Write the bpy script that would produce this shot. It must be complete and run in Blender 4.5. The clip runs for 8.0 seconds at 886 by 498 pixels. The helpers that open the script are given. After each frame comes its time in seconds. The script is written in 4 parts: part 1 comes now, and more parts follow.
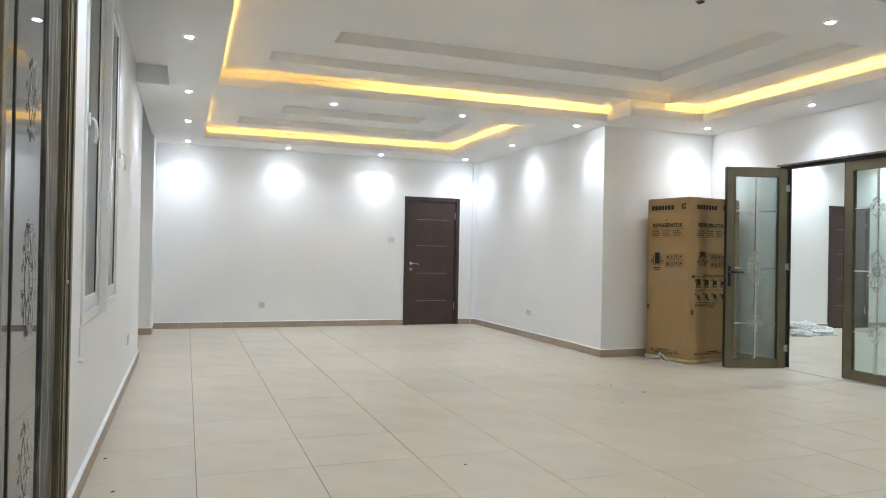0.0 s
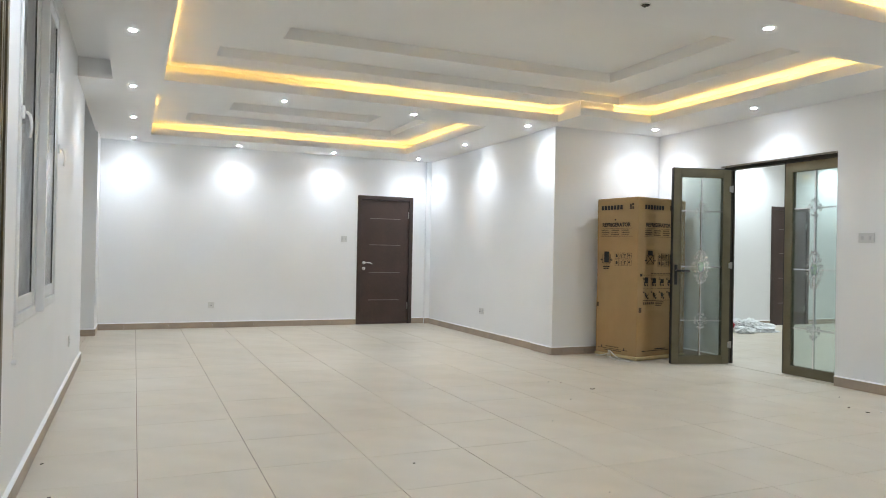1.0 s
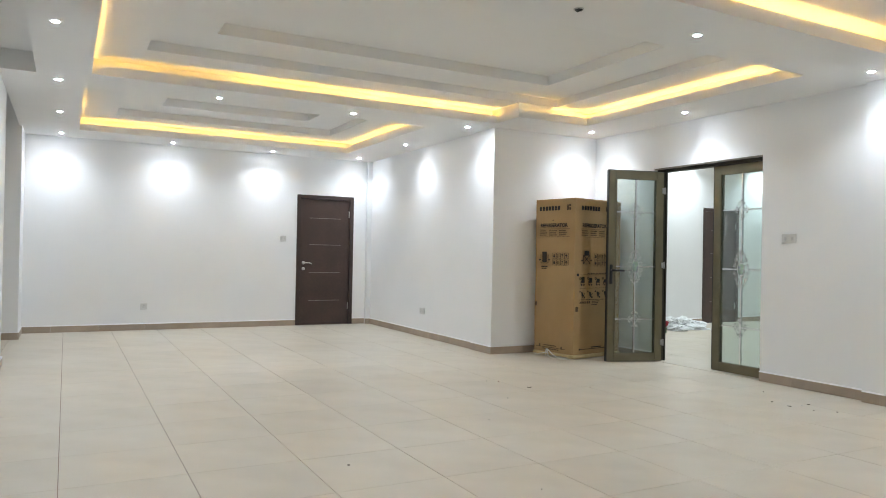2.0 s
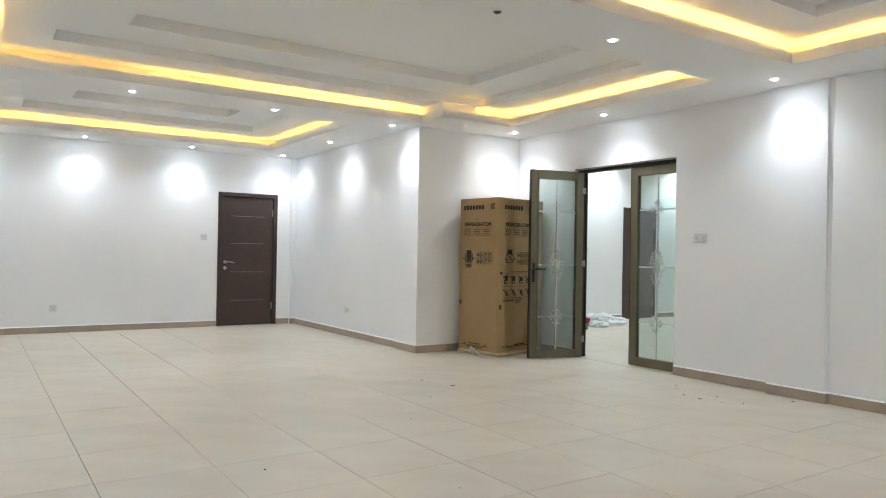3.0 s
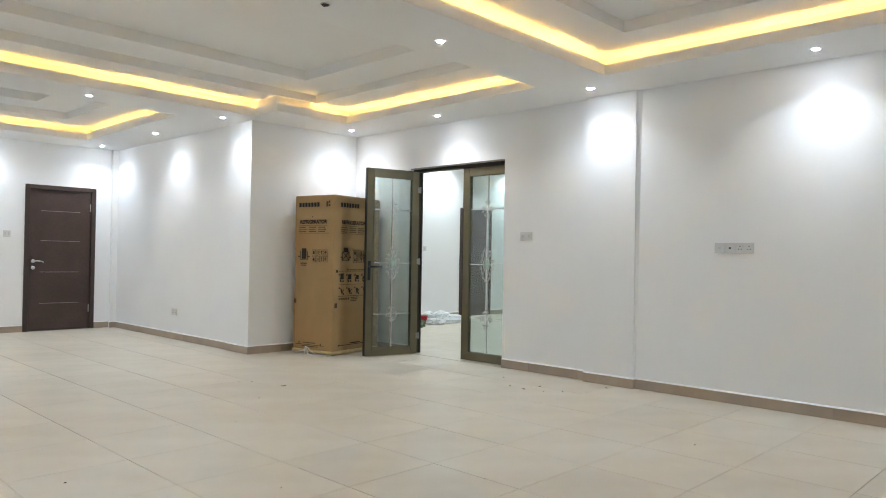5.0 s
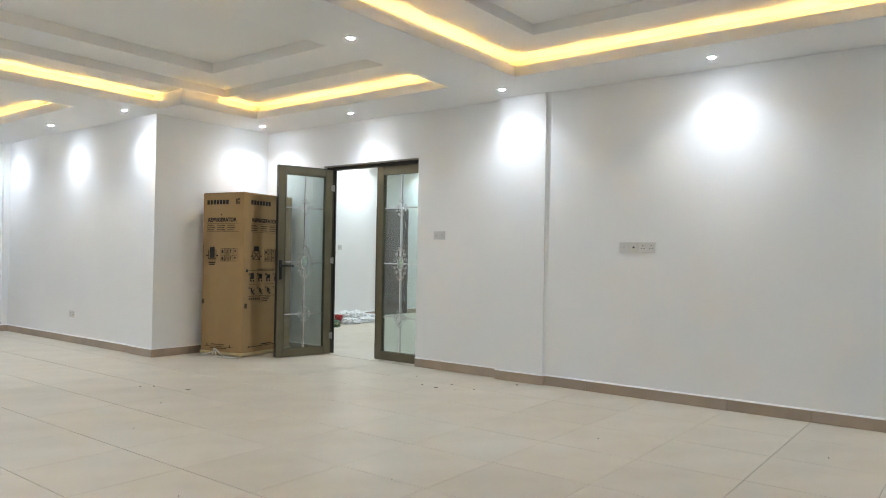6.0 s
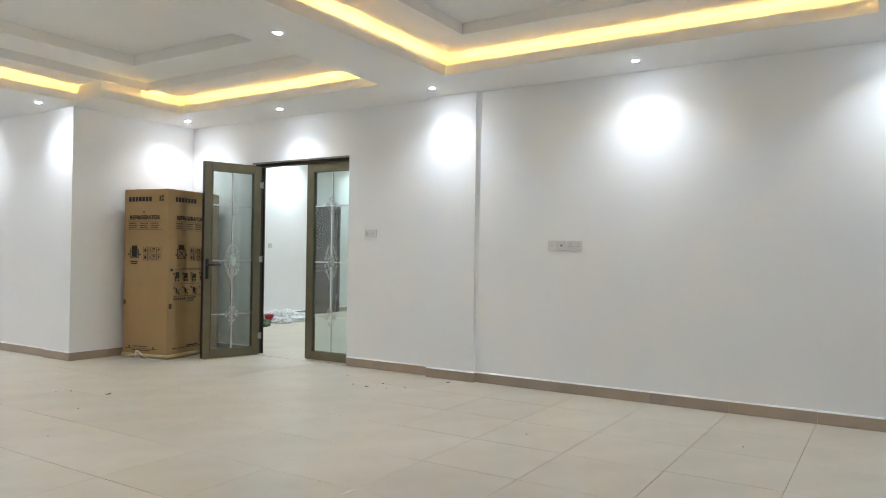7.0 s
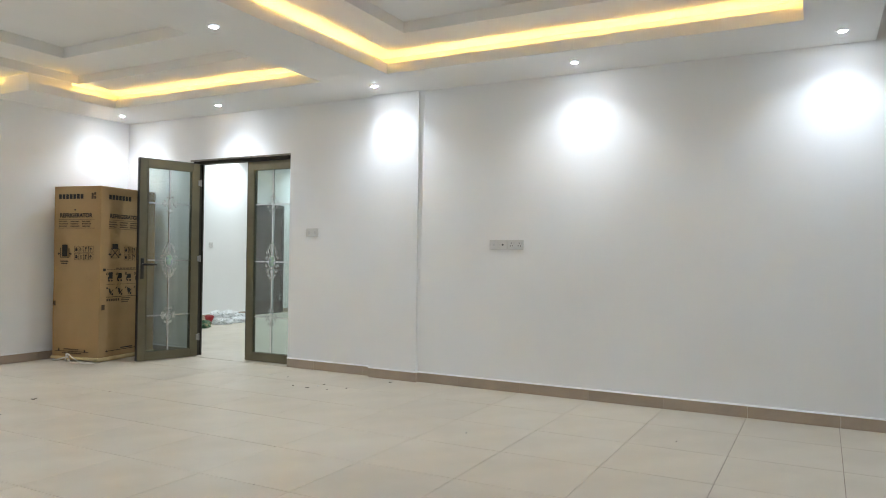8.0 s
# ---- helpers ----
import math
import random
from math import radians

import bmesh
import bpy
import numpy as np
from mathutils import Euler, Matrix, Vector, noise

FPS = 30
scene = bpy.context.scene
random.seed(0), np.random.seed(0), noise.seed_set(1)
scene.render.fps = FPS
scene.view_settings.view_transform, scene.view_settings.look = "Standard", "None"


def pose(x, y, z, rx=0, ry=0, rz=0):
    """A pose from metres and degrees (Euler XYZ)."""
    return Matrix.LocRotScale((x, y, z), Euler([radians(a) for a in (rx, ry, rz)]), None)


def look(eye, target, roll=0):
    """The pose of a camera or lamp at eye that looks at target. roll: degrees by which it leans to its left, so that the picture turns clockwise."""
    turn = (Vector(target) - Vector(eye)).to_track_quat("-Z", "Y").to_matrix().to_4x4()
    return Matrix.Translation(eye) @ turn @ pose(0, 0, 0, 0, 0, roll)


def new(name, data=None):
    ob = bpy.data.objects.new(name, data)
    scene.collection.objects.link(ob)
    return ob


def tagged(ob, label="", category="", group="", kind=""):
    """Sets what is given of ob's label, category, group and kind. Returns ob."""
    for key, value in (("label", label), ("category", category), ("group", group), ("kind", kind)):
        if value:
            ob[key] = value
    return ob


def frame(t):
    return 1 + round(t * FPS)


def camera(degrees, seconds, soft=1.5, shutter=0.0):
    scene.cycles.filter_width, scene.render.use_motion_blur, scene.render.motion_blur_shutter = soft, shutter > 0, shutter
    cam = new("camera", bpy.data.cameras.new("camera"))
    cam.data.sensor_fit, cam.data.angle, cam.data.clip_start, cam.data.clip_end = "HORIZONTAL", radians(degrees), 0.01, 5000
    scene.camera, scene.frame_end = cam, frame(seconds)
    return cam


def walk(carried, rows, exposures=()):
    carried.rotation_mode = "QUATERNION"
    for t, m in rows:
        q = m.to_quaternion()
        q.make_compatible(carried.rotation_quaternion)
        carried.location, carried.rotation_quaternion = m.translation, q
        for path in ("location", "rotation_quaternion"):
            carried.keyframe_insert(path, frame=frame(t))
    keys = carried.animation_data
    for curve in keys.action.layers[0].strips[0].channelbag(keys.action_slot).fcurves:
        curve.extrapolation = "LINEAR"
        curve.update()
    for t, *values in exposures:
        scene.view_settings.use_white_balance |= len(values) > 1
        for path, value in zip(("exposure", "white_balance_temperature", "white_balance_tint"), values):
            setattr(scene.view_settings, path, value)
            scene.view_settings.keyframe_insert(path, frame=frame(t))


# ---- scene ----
cam = camera(63.8, 8.0, soft=1.0)
PATH = [
    (0, (0.123, 0.297, 1.176), (0.802, 2.178, 1.188), 1.1),
    (0.5, (0.143, 0.291, 1.171), (0.878, 2.151, 1.184), 1.1),
    (1, (0.159, 0.287, 1.171), (0.954, 2.122, 1.184), 1.1),
    (1.5, (0.178, 0.28, 1.171), (1.038, 2.086, 1.186), 1.1),
    (3, (0.261, 0.243, 1.188), (1.367, 1.91, 1.201), 1.0),
    (3.5, (0.28, 0.234, 1.189), (1.465, 1.846, 1.202), 0.9),
    (4, (0.316, 0.212, 1.176), (1.573, 1.767, 1.193), 1.0),
    (4.5, (0.325, 0.203, 1.16), (1.673, 1.68, 1.181), 1.0),
    (5, (0.348, 0.179, 1.156), (1.786, 1.569, 1.179), 1.0),
    (6.5, (0.423, 0.13, 1.165), (2.066, 1.271, 1.186), 0.9),
    (7, (0.428, 0.119, 1.168), (2.119, 1.188, 1.187), 0.8),
    (7.5, (0.448, 0.104, 1.158), (2.177, 1.11, 1.18), 0.8),
    (8, (0.47, 0.081, 1.163), (2.234, 1.024, 1.184), 0.8),
]
walk(cam, [(t, look(e, a, roll)) for t, e, a, roll in PATH])

# ---- light ----
world = bpy.data.worlds.new("night")
scene.world = world
world.use_nodes = True
world.node_tree.nodes["Background"].inputs[0].default_value = (0.02, 0.025, 0.04, 1)
world.node_tree.nodes["Background"].inputs[1].default_value = 0.35
LAMP_WATTS = 3.35
LED_STRENGTH = 30.0
DISC_STRENGTH = 270.0
LAMP_COLOUR = (0.785, 0.885, 1.0)
LED_COLOUR = (1.0, 0.585, 0.145)
scene.view_settings.exposure = 0.73


# ---- materials ----
def mat(name, colour, rough=0.5, metal=0.0, vary=0.06, scale=6.0, grain=0.0, grain_scale=250.0, bump=0.0, bump_scale=60.0,
        spec=0.5, per_object=0.0, stain=None, stain_amount=0.0, stain_scale=1.2, rough_vary=0.0, dust=None, dust_amount=0.0):
    m = bpy.data.materials.new(name)
    m.use_nodes = True
    nt = m.node_tree
    n, l = nt.nodes, nt.links
    b = n["Principled BSDF"]
    b.inputs["Roughness"].default_value = rough
    b.inputs["Metallic"].default_value = metal
    b.inputs["Specular IOR Level"].default_value = spec
    tc = n.new("ShaderNodeTexCoord")

    def noise_at(s, detail=4.0):
        t = n.new("ShaderNodeTexNoise")
        t.inputs["Scale"].default_value = s
        t.inputs["Detail"].default_value = detail
        l.new(tc.outputs["Object"], t.inputs["Vector"])
        return t.outputs["Fac"]

    def ramp(fac, lo, hi, f0=0.35, f1=0.65):
        r = n.new("ShaderNodeMapRange")
        r.inputs["From Min"].default_value, r.inputs["From Max"].default_value = f0, f1
        r.inputs["To Min"].default_value, r.inputs["To Max"].default_value = lo, hi
        l.new(fac, r.inputs["Value"])
        return r.outputs["Result"]

    def times(a, c):
        x = n.new("ShaderNodeMath")
        x.operation = "MULTIPLY"
        l.new(a, x.inputs[0]), l.new(c, x.inputs[1])
        return x.outputs[0]

    value = ramp(noise_at(scale), 1 - vary, 1 + vary)
    if grain:
        value = times(value, ramp(noise_at(grain_scale, 2), 1 - grain, 1 + grain))
    if per_object:
        info = n.new("ShaderNodeObjectInfo")
        value = times(value, ramp(info.outputs["Random"], 1 - per_object, 1 + per_object, 0, 1))
    mul = n.new("ShaderNodeVectorMath")
    mul.operation = "SCALE"
    mul.inputs[0].default_value = colour
    l.new(value, mul.inputs["Scale"])
    out = mul.outputs[0]
    if stain:
        mix = n.new("ShaderNodeMix")
        mix.data_type = "RGBA"
        l.new(ramp(noise_at(stain_scale, 6), 0, stain_amount, 0.48, 0.75), mix.inputs["Factor"])
        l.new(out, mix.inputs["A"])
        mix.inputs["B"].default_value = (*stain, 1)
        out = mix.outputs["Result"]
    if dust:
        geo = n.new("ShaderNodeNewGeometry")
        t = n.new("ShaderNodeTexNoise")
        t.inputs["Scale"].default_value, t.inputs["Detail"].default_value, t.inputs["Roughness"].default_value = 0.55, 7.0, 0.62
        l.new(geo.outputs["Position"], t.inputs["Vector"])
        mix = n.new("ShaderNodeMix")
        mix.data_type = "RGBA"
        l.new(ramp(t.outputs["Fac"], 0, dust_amount, 0.45, 0.72), mix.inputs["Factor"])
        l.new(out, mix.inputs["A"])
        mix.inputs["B"].default_value = (*dust, 1)
        out = mix.outputs["Result"]
    l.new(out, b.inputs["Base Color"])
    if rough_vary:
        l.new(ramp(noise_at(scale * 1.7), rough - rough_vary, rough + rough_vary), b.inputs["Roughness"])
    if bump:
        bp = n.new("ShaderNodeBump")
        bp.inputs["Strength"].default_value = bump
        bp.inputs["Distance"].default_value = 0.002
        l.new(noise_at(bump_scale, 5), bp.inputs["Height"])
        l.new(bp.outputs[0], b.inputs["Normal"])
    return m


def glow(name, colour, strength):
    m = bpy.data.materials.new(name)
    m.use_nodes = True
    b = m.node_tree.nodes["Principled BSDF"]
    b.inputs["Base Color"].default_value = (0.8, 0.8, 0.8, 1)
    b.inputs["Emission Color"].default_value = (*colour, 1)
    b.inputs["Emission Strength"].default_value = strength
    return m


def glass(name, tint, rough=0.0, dust=0.0, f0=0.04):
    m = bpy.data.materials.new(name)
    m.use_nodes = True
    nt = m.node_tree
    nt.nodes.remove(nt.nodes["Principled BSDF"])
    tr, gl, mx, lw, pw, ma = (nt.nodes.new("ShaderNode" + k) for k in ("BsdfTransparent", "BsdfGlossy", "MixShader", "LayerWeight", "Math", "Math"))
    tr.inputs[0].default_value = (*tint, 1)
    gl.inputs["Roughness"].default_value = rough
    lw.inputs["Blend"].default_value = 0.5
    pw.operation, ma.operation = "POWER", "MULTIPLY_ADD"
    pw.inputs[1].default_value = 5.0
    ma.inputs[1].default_value, ma.inputs[2].default_value = 1 - f0, f0
    nt.links.new(lw.outputs["Facing"], pw.inputs[0])
    nt.links.new(pw.outputs[0], ma.inputs[0])
    nt.links.new(ma.outputs[0], mx.inputs[0])
    nt.links.new(tr.outputs[0], mx.inputs[1])
    nt.links.new(gl.outputs[0], mx.inputs[2])
    out = mx.outputs[0]
    if dust:
        df, m2, nz, mr = (nt.nodes.new("ShaderNode" + k) for k in ("BsdfTranslucent", "MixShader", "TexNoise", "MapRange"))
        nz.inputs["Scale"].default_value, nz.inputs["Detail"].default_value = 2.5, 5
        mr.inputs["From Min"].default_value, mr.inputs["From Max"].default_value = 0.3, 0.7
        mr.inputs["To Min"].default_value, mr.inputs["To Max"].default_value = dust * 0.6, dust * 1.4
        df.inputs[0].default_value = (0.8, 0.85, 0.85, 1)
        d2, m3 = nt.nodes.new("ShaderNodeBsdfDiffuse"), nt.nodes.new("ShaderNodeMixShader")
        d2.inputs[0].default_value = (0.8, 0.85, 0.85, 1)
        nt.links.new(df.outputs[0], m3.inputs[1])
        nt.links.new(d2.outputs[0], m3.inputs[2])
        nt.links.new(nz.outputs["Fac"], mr.inputs["Value"])
        nt.links.new(mr.outputs[0], m2.inputs[0])
        nt.links.new(out, m2.inputs[1])
        nt.links.new(m3.outputs[0], m2.inputs[2])
        out = m2.outputs[0]
    nt.links.new(out, nt.nodes["Material Output"].inputs[0])
    return m


WALL = mat("wall_paint", (0.90, 0.898, 0.896), 0.55, vary=0.012, scale=1.3, bump=0.12, bump_scale=45, spec=0.3, grain=0.01,
           stain=(0.84, 0.825, 0.80), stain_amount=0.2, stain_scale=0.9)
CEIL = mat("ceiling_paint", (0.90, 0.895, 0.885), 0.7, vary=0.012, scale=1.1, bump=0.08, bump_scale=35, spec=0.2)
TILE = mat("floor_tile_glaze", (0.60, 0.53, 0.43), 0.42, vary=0.035, scale=3.0, grain=0.035, grain_scale=140, per_object=0.03,
           bump=0.03, bump_scale=90, spec=0.45, stain=(0.50, 0.42, 0.31), stain_amount=0.2, stain_scale=2.3, rough_vary=0.03, dust=(0.74, 0.70, 0.62), dust_amount=0.42)
GROUT = mat("tile_joint", (0.25, 0.165, 0.115), 0.9, vary=0.2, scale=4)
SKIRT = mat("skirting_tile", (0.41, 0.325, 0.25), 0.45, vary=0.06, scale=5, grain=0.04, per_object=0.06)
LED = glow("led_tape", LED_COLOUR, LED_STRENGTH)
LED_FAR = glow("led_tape_far_end", LED_COLOUR, LED_STRENGTH * 0.24)
LED_PIER = glow("led_tape_pier", LED_COLOUR, LED_STRENGTH * 0.35)
LED_MID = glow("led_tape_middle", LED_COLOUR, LED_STRENGTH * 0.58)
DISC = glow("downlight_lens", LAMP_COLOUR, DISC_STRENGTH)
WHITE_METAL = mat("white_trim", (0.8, 0.8, 0.79), 0.4, vary=0.01)
PVC = mat("white_window_profile", (0.82, 0.82, 0.82), 0.35, vary=0.02, scale=4, stain=(0.55, 0.52, 0.48), stain_amount=0.2, stain_scale=5)
WOOD = mat("dark_door_veneer", (0.062, 0.036, 0.028), 0.42, vary=0.12, scale=3, grain=0.15, grain_scale=60, bump=0.05, bump_scale=120)
WOOD_GROOVE = mat("door_inlay", (0.30, 0.27, 0.25), 0.3, 0.8)
WOOD_FRAME = mat("dark_door_frame", (0.052, 0.031, 0.025), 0.45, vary=0.1, scale=4)
CHROME = mat("brushed_steel", (0.62, 0.61, 0.59), 0.28, 1.0, vary=0.04)
BRONZE = mat("bronze_aluminium", (0.165, 0.143, 0.088), 0.40, 0.45, vary=0.07, scale=5, grain=0.03, stain=(0.24, 0.21, 0.16), stain_amount=0.25, stain_scale=4)
# Paints shade onto the double door's frame; also colours gaskets and a glazing bar.
DARK_TRIM_AND_SHADE = mat("dark_trim_and_shaded_bronze", (0.035, 0.029, 0.021), 0.5, 0.3, vary=0.1)
GLASS = glass("door_glass", (0.80, 0.865, 0.85), dust=0.035, f0=0.06)
NIGHT_GLASS = glass("window_glass", (0.45, 0.47, 0.49), dust=0.06, f0=0.30)
SILVER = mat("silver_ornament", (0.74, 0.75, 0.76), 0.22, 0.9, vary=0.05)
JEWEL = mat("oval_jewel", (0.40, 0.52, 0.40), 0.08, 0.1, vary=0.25, scale=25, stain=(0.30, 0.16, 0.58), stain_amount=1.0, stain_scale=22)
BLACK = mat("black_handle", (0.012, 0.012, 0.012), 0.35, vary=0.1)
CARD = mat("corrugated_card", (0.40, 0.262, 0.125), 0.8, vary=0.05, scale=3, grain=0.05, grain_scale=180, bump=0.12, bump_scale=40, spec=0.2,
           stain=(0.33, 0.185, 0.075), stain_amount=0.3, stain_scale=2.5)
INK = mat("carton_ink", (0.028, 0.022, 0.016), 0.8, vary=0.15, scale=30)
INK_SOFT = mat("carton_small_print", (0.085, 0.055, 0.028), 0.8, vary=0.15, scale=60)
FOAM = mat("packing_base", (0.60, 0.47, 0.24), 0.8, vary=0.1, scale=12)
STRAP = mat("white_strap", (0.72, 0.70, 0.62), 0.5, vary=0.08, scale=20)
PLASTIC = mat("switch_plate", (0.70, 0.69, 0.67), 0.35, vary=0.02)
HINGE = mat("grey_hinge", (0.33, 0.32, 0.30), 0.45, 0.3, vary=0.05)
PLASTIC_DARK = mat("socket_hole", (0.08, 0.08, 0.08), 0.5, vary=0.1)
PLASTIC_GREY = mat("switch_rocker", (0.60, 0.59, 0.58), 0.35, vary=0.03)


# ---- building blocks ----
def add_box(bm, x0, x1, y0, y1, z0, z1, bevel=0.0):
    m = Matrix.Translation(((x0 + x1) / 2, (y0 + y1) / 2, (z0 + z1) / 2)) @ Matrix.Diagonal((abs(x1 - x0), abs(y1 - y0), abs(z1 - z0), 1))
    made = bmesh.ops.create_cube(bm, size=1, matrix=m)["verts"]
    if bevel:
        edges = list({e for v in made for e in v.link_edges})
        bmesh.ops.bevel(bm, geom=edges, offset=bevel, segments=2, profile=0.5, affect="EDGES")
    return bm


def boxes(*rows, bevel=0.0):
    bm = bmesh.new()
    for r in rows:
        add_box(bm, *r, bevel=bevel)
    return bm


def add_cyl(bm, centre, axis, radius, length, sides=16, top=None):
    turn = Vector(axis).to_track_quat("Z", "Y").to_matrix().to_4x4()
    bmesh.ops.create_cone(bm, cap_ends=True, segments=sides, radius1=radius, radius2=radius if top is None else top, depth=length,
                          matrix=Matrix.Translation(centre) @ turn)
    return bm


def add_tube(bm, path, radius, sides=6, closed=False):
    pts = [Vector(p) for p in path]
    rings = []
    n = len(pts)
    for i, p in enumerate(pts):
        a = pts[(i - 1) % n] if closed or i else pts[0]
        b = pts[(i + 1) % n] if closed or i < n - 1 else pts[-1]
        d = (b - a).normalized()
        side = d.cross(Vector((0.31, 0.87, 0.38))).normalized()
        up = d.cross(side)
        rings.append([bm.verts.new(p + radius * (math.cos(2 * math.pi * k / sides) * side + math.sin(2 * math.pi * k / sides) * up)) for k in range(sides)])
    for i in range(n if closed else n - 1):
        r, s = rings[i], rings[(i + 1) % n]
        for k in range(sides):
            bm.faces.new((r[k], r[(k + 1) % sides], s[(k + 1) % sides], s[k]))
    if not closed:
        bm.faces.new(rings[0])
        bm.faces.new(rings[-1])
    return bm


def mesh_of(name, bm, material, smooth=False):
    bmesh.ops.recalc_face_normals(bm, faces=bm.faces)
    me = bpy.data.meshes.new(name)
    bm.to_mesh(me)
    bm.free()
    for m in material if isinstance(material, (list, tuple)) else (material,):
        me.materials.append(m)
    if smooth:
        for p in me.polygons:
            p.use_smooth = True
    return me


def part(name, bm, material, parent, label="", smooth=False):
    ob = new(name, mesh_of(name, bm, material, smooth))
    ob.parent = parent
    if label:
        tagged(ob, label)
    return ob


def thing(name, m, label, category, group="", kind=""):
    ob = new(name)
    ob.matrix_basis = m
    ob.empty_display_size = 0.1
    return tagged(ob, label, category, group, kind)


def structure(name, bm, material, label, category):
    return tagged(new(name, mesh_of(name, bm, material)), label, category, kind="structure")


def slab(bm, xs, ys, z0, z1, solid):
    """A level plate over the cells of a plan where solid(x, y) holds, with real edges round its holes."""
    xs, ys = sorted(set(xs)), sorted(set(ys))
    cache = {}

    def v(i, j, k):
        key = (i, j, k)
        if key not in cache:
            cache[key] = bm.verts.new((xs[i], ys[j], (z0, z1)[k]))
        return cache[key]

    nx, ny = len(xs) - 1, len(ys) - 1
    full = [[solid((xs[i] + xs[i + 1]) / 2, (ys[j] + ys[j + 1]) / 2) for j in range(ny)] for i in range(nx)]

    def on(i, j):
        return 0 <= i < nx and 0 <= j < ny and full[i][j]

    for i in range(nx):
        for j in range(ny):
            if not full[i][j]:
                continue
            bm.faces.new((v(i, j, 0), v(i, j + 1, 0), v(i + 1, j + 1, 0), v(i + 1, j, 0)))
            bm.faces.new((v(i, j, 1), v(i + 1, j, 1), v(i + 1, j + 1, 1), v(i, j + 1, 1)))
            for di, dj, a, b in ((-1, 0, (0, 0), (0, 1)), (1, 0, (1, 1), (1, 0)), (0, -1, (1, 0), (0, 0)), (0, 1, (0, 1), (1, 1))):
                if not on(i + di, j + dj):
                    p, q = (i + a[0], j + a[1]), (i + b[0], j + b[1])
                    bm.faces.new((v(*p, 0), v(*p, 1), v(*q, 1), v(*q, 0)))


# ---- walls ----
WX, EX, NY, AX, PY = -0.34, 6.23, 11.40, 4.71, 7.47
TOP = 3.2
SOFFIT, SHELF, LIP, RING, STEP, CROWN = 2.70, 2.72, 2.788, 2.875, 2.96, 3.06
structure("wall_west", boxes(
    (WX - 0.2, WX, -2.5, 2.16, 0, TOP), (WX - 0.2, WX, 2.16, 3.68, 2.26, TOP), (WX - 0.2, WX, 3.68, 4.03, 0, TOP),
    (WX - 0.2, WX, 4.03, 5.78, 0, 0.80), (WX - 0.2, WX, 4.03, 5.78, 2.745, TOP), (WX - 0.2, WX, 5.78, 8.48, 0, TOP)),
    WALL, "white painted wall with a window and sliding door", "wall")
structure("wall_lobby", boxes(
    (-2.5, WX - 0.2, 8.28, 8.48, 0, TOP), (-2.7, -2.5, 8.28, 10.9, 0, TOP), (-2.5, -0.31, 10.7, 10.9, 0, TOP),
    (-0.51, -0.31, 10.9, NY, 0, TOP)), WALL, "white painted walls of a side passage", "wall")
structure("wall_north", boxes(
    (-0.51, 3.457, NY, NY + 0.2, 0, TOP), (3.457, 4.41, NY, NY + 0.2, 2.09, TOP), (4.41, 4.91, NY, NY + 0.2, 0, TOP),
    (4.63, AX, NY - 0.07, NY, 0, 2.72)), WALL, "white painted wall with a dark door", "wall")
structure("wall_alcove", boxes((AX, 4.91, 7.94, NY, 0, TOP)), WALL, "white painted side wall of the deep end", "wall")
structure("wall_pier", boxes((4.69, 4.91, PY, 7.94, 0, TOP)), WALL, "slightly raised white corner pier", "wall")
structure("wall_return", boxes((4.91, 6.43, PY, 7.67, 0, TOP)), WALL, "white painted wall behind the cardboard box", "wall")
structure("wall_east", boxes(
    (EX, 6.43, 6.43, PY, 0, TOP), (EX, 6.43, 4.97, 6.43, 2.215, TOP), (EX, 6.275, 3.915, 4.97, 0, TOP), (6.275, 6.43, 3.915, 4.87, 0, TOP), (6.275, 6.43, 4.87, 4.97, 2.22, TOP),
    (6.165, 6.43, 3.43, 3.915, 0, TOP), (6.1655, 6.43, 3.4, 3.43, 0, TOP), (6.2, 6.43, -2.5, 3.4, 0, TOP)),
    WALL, "white painted wall with a raised pier", "wall")
# Splay added beside the pier so its shape imitates a wedge of shade.
bm = bmesh.new()
foot = [bm.verts.new(p) for p in ((6.165, 3.4, 0), (6.2, 3.4, 0), (6.2, 3.392, 0))]
head = [bm.verts.new(p) for p in ((6.1645, 3.43, SOFFIT), (6.2, 3.4, SOFFIT), (6.2, 3.355, SOFFIT))]
bm.faces.new(foot), bm.faces.new(head)
for k in range(3):
    bm.faces.new((foot[k], foot[(k + 1) % 3], head[(k + 1) % 3], head[k]))
structure("trim_pier_edge", bm, WALL, "made-up splay edge of the raised pier, shaped for its wedge of shade", "trim")
structure("wall_south", boxes((WX - 0.2, 6.43, -2.7, -2.5, 0, TOP)), WALL, "plain white painted wall", "wall")
# the room beyond the double door
FX1, FY1 = 13.2, 9.65
structure("wall_far_room", boxes(
    (6.43, 10.615, FY1, FY1 + 0.2, 0, TOP), (10.615, 11.565, FY1, FY1 + 0.2, 2.13, TOP), (11.565, FX1, FY1, FY1 + 0.2, 0, TOP),
    (FX1, FX1 + 0.2, 1.8, FY1 + 0.2, 0, TOP), (6.43, FX1, 1.6, 1.8, 0, TOP), (6.43, 6.63, 7.67, FY1, 0, TOP)),
    WALL, "white painted walls of the neighbouring room", "wall")

# ---- ceiling ----
C1, C2, C3 = (0.374, 5.52, 4.03, 7.235), (0.33, 3.99, 7.89, 10.63), (0.36, 5.53, 0.20, 3.345)
NOTCH_X, NOTCH_Y = 4.572, 6.785


def in_rect(x, y, r, grow=0.0):
    return r[0] - grow < x < r[1] + grow and r[2] - grow < y < r[3] + grow


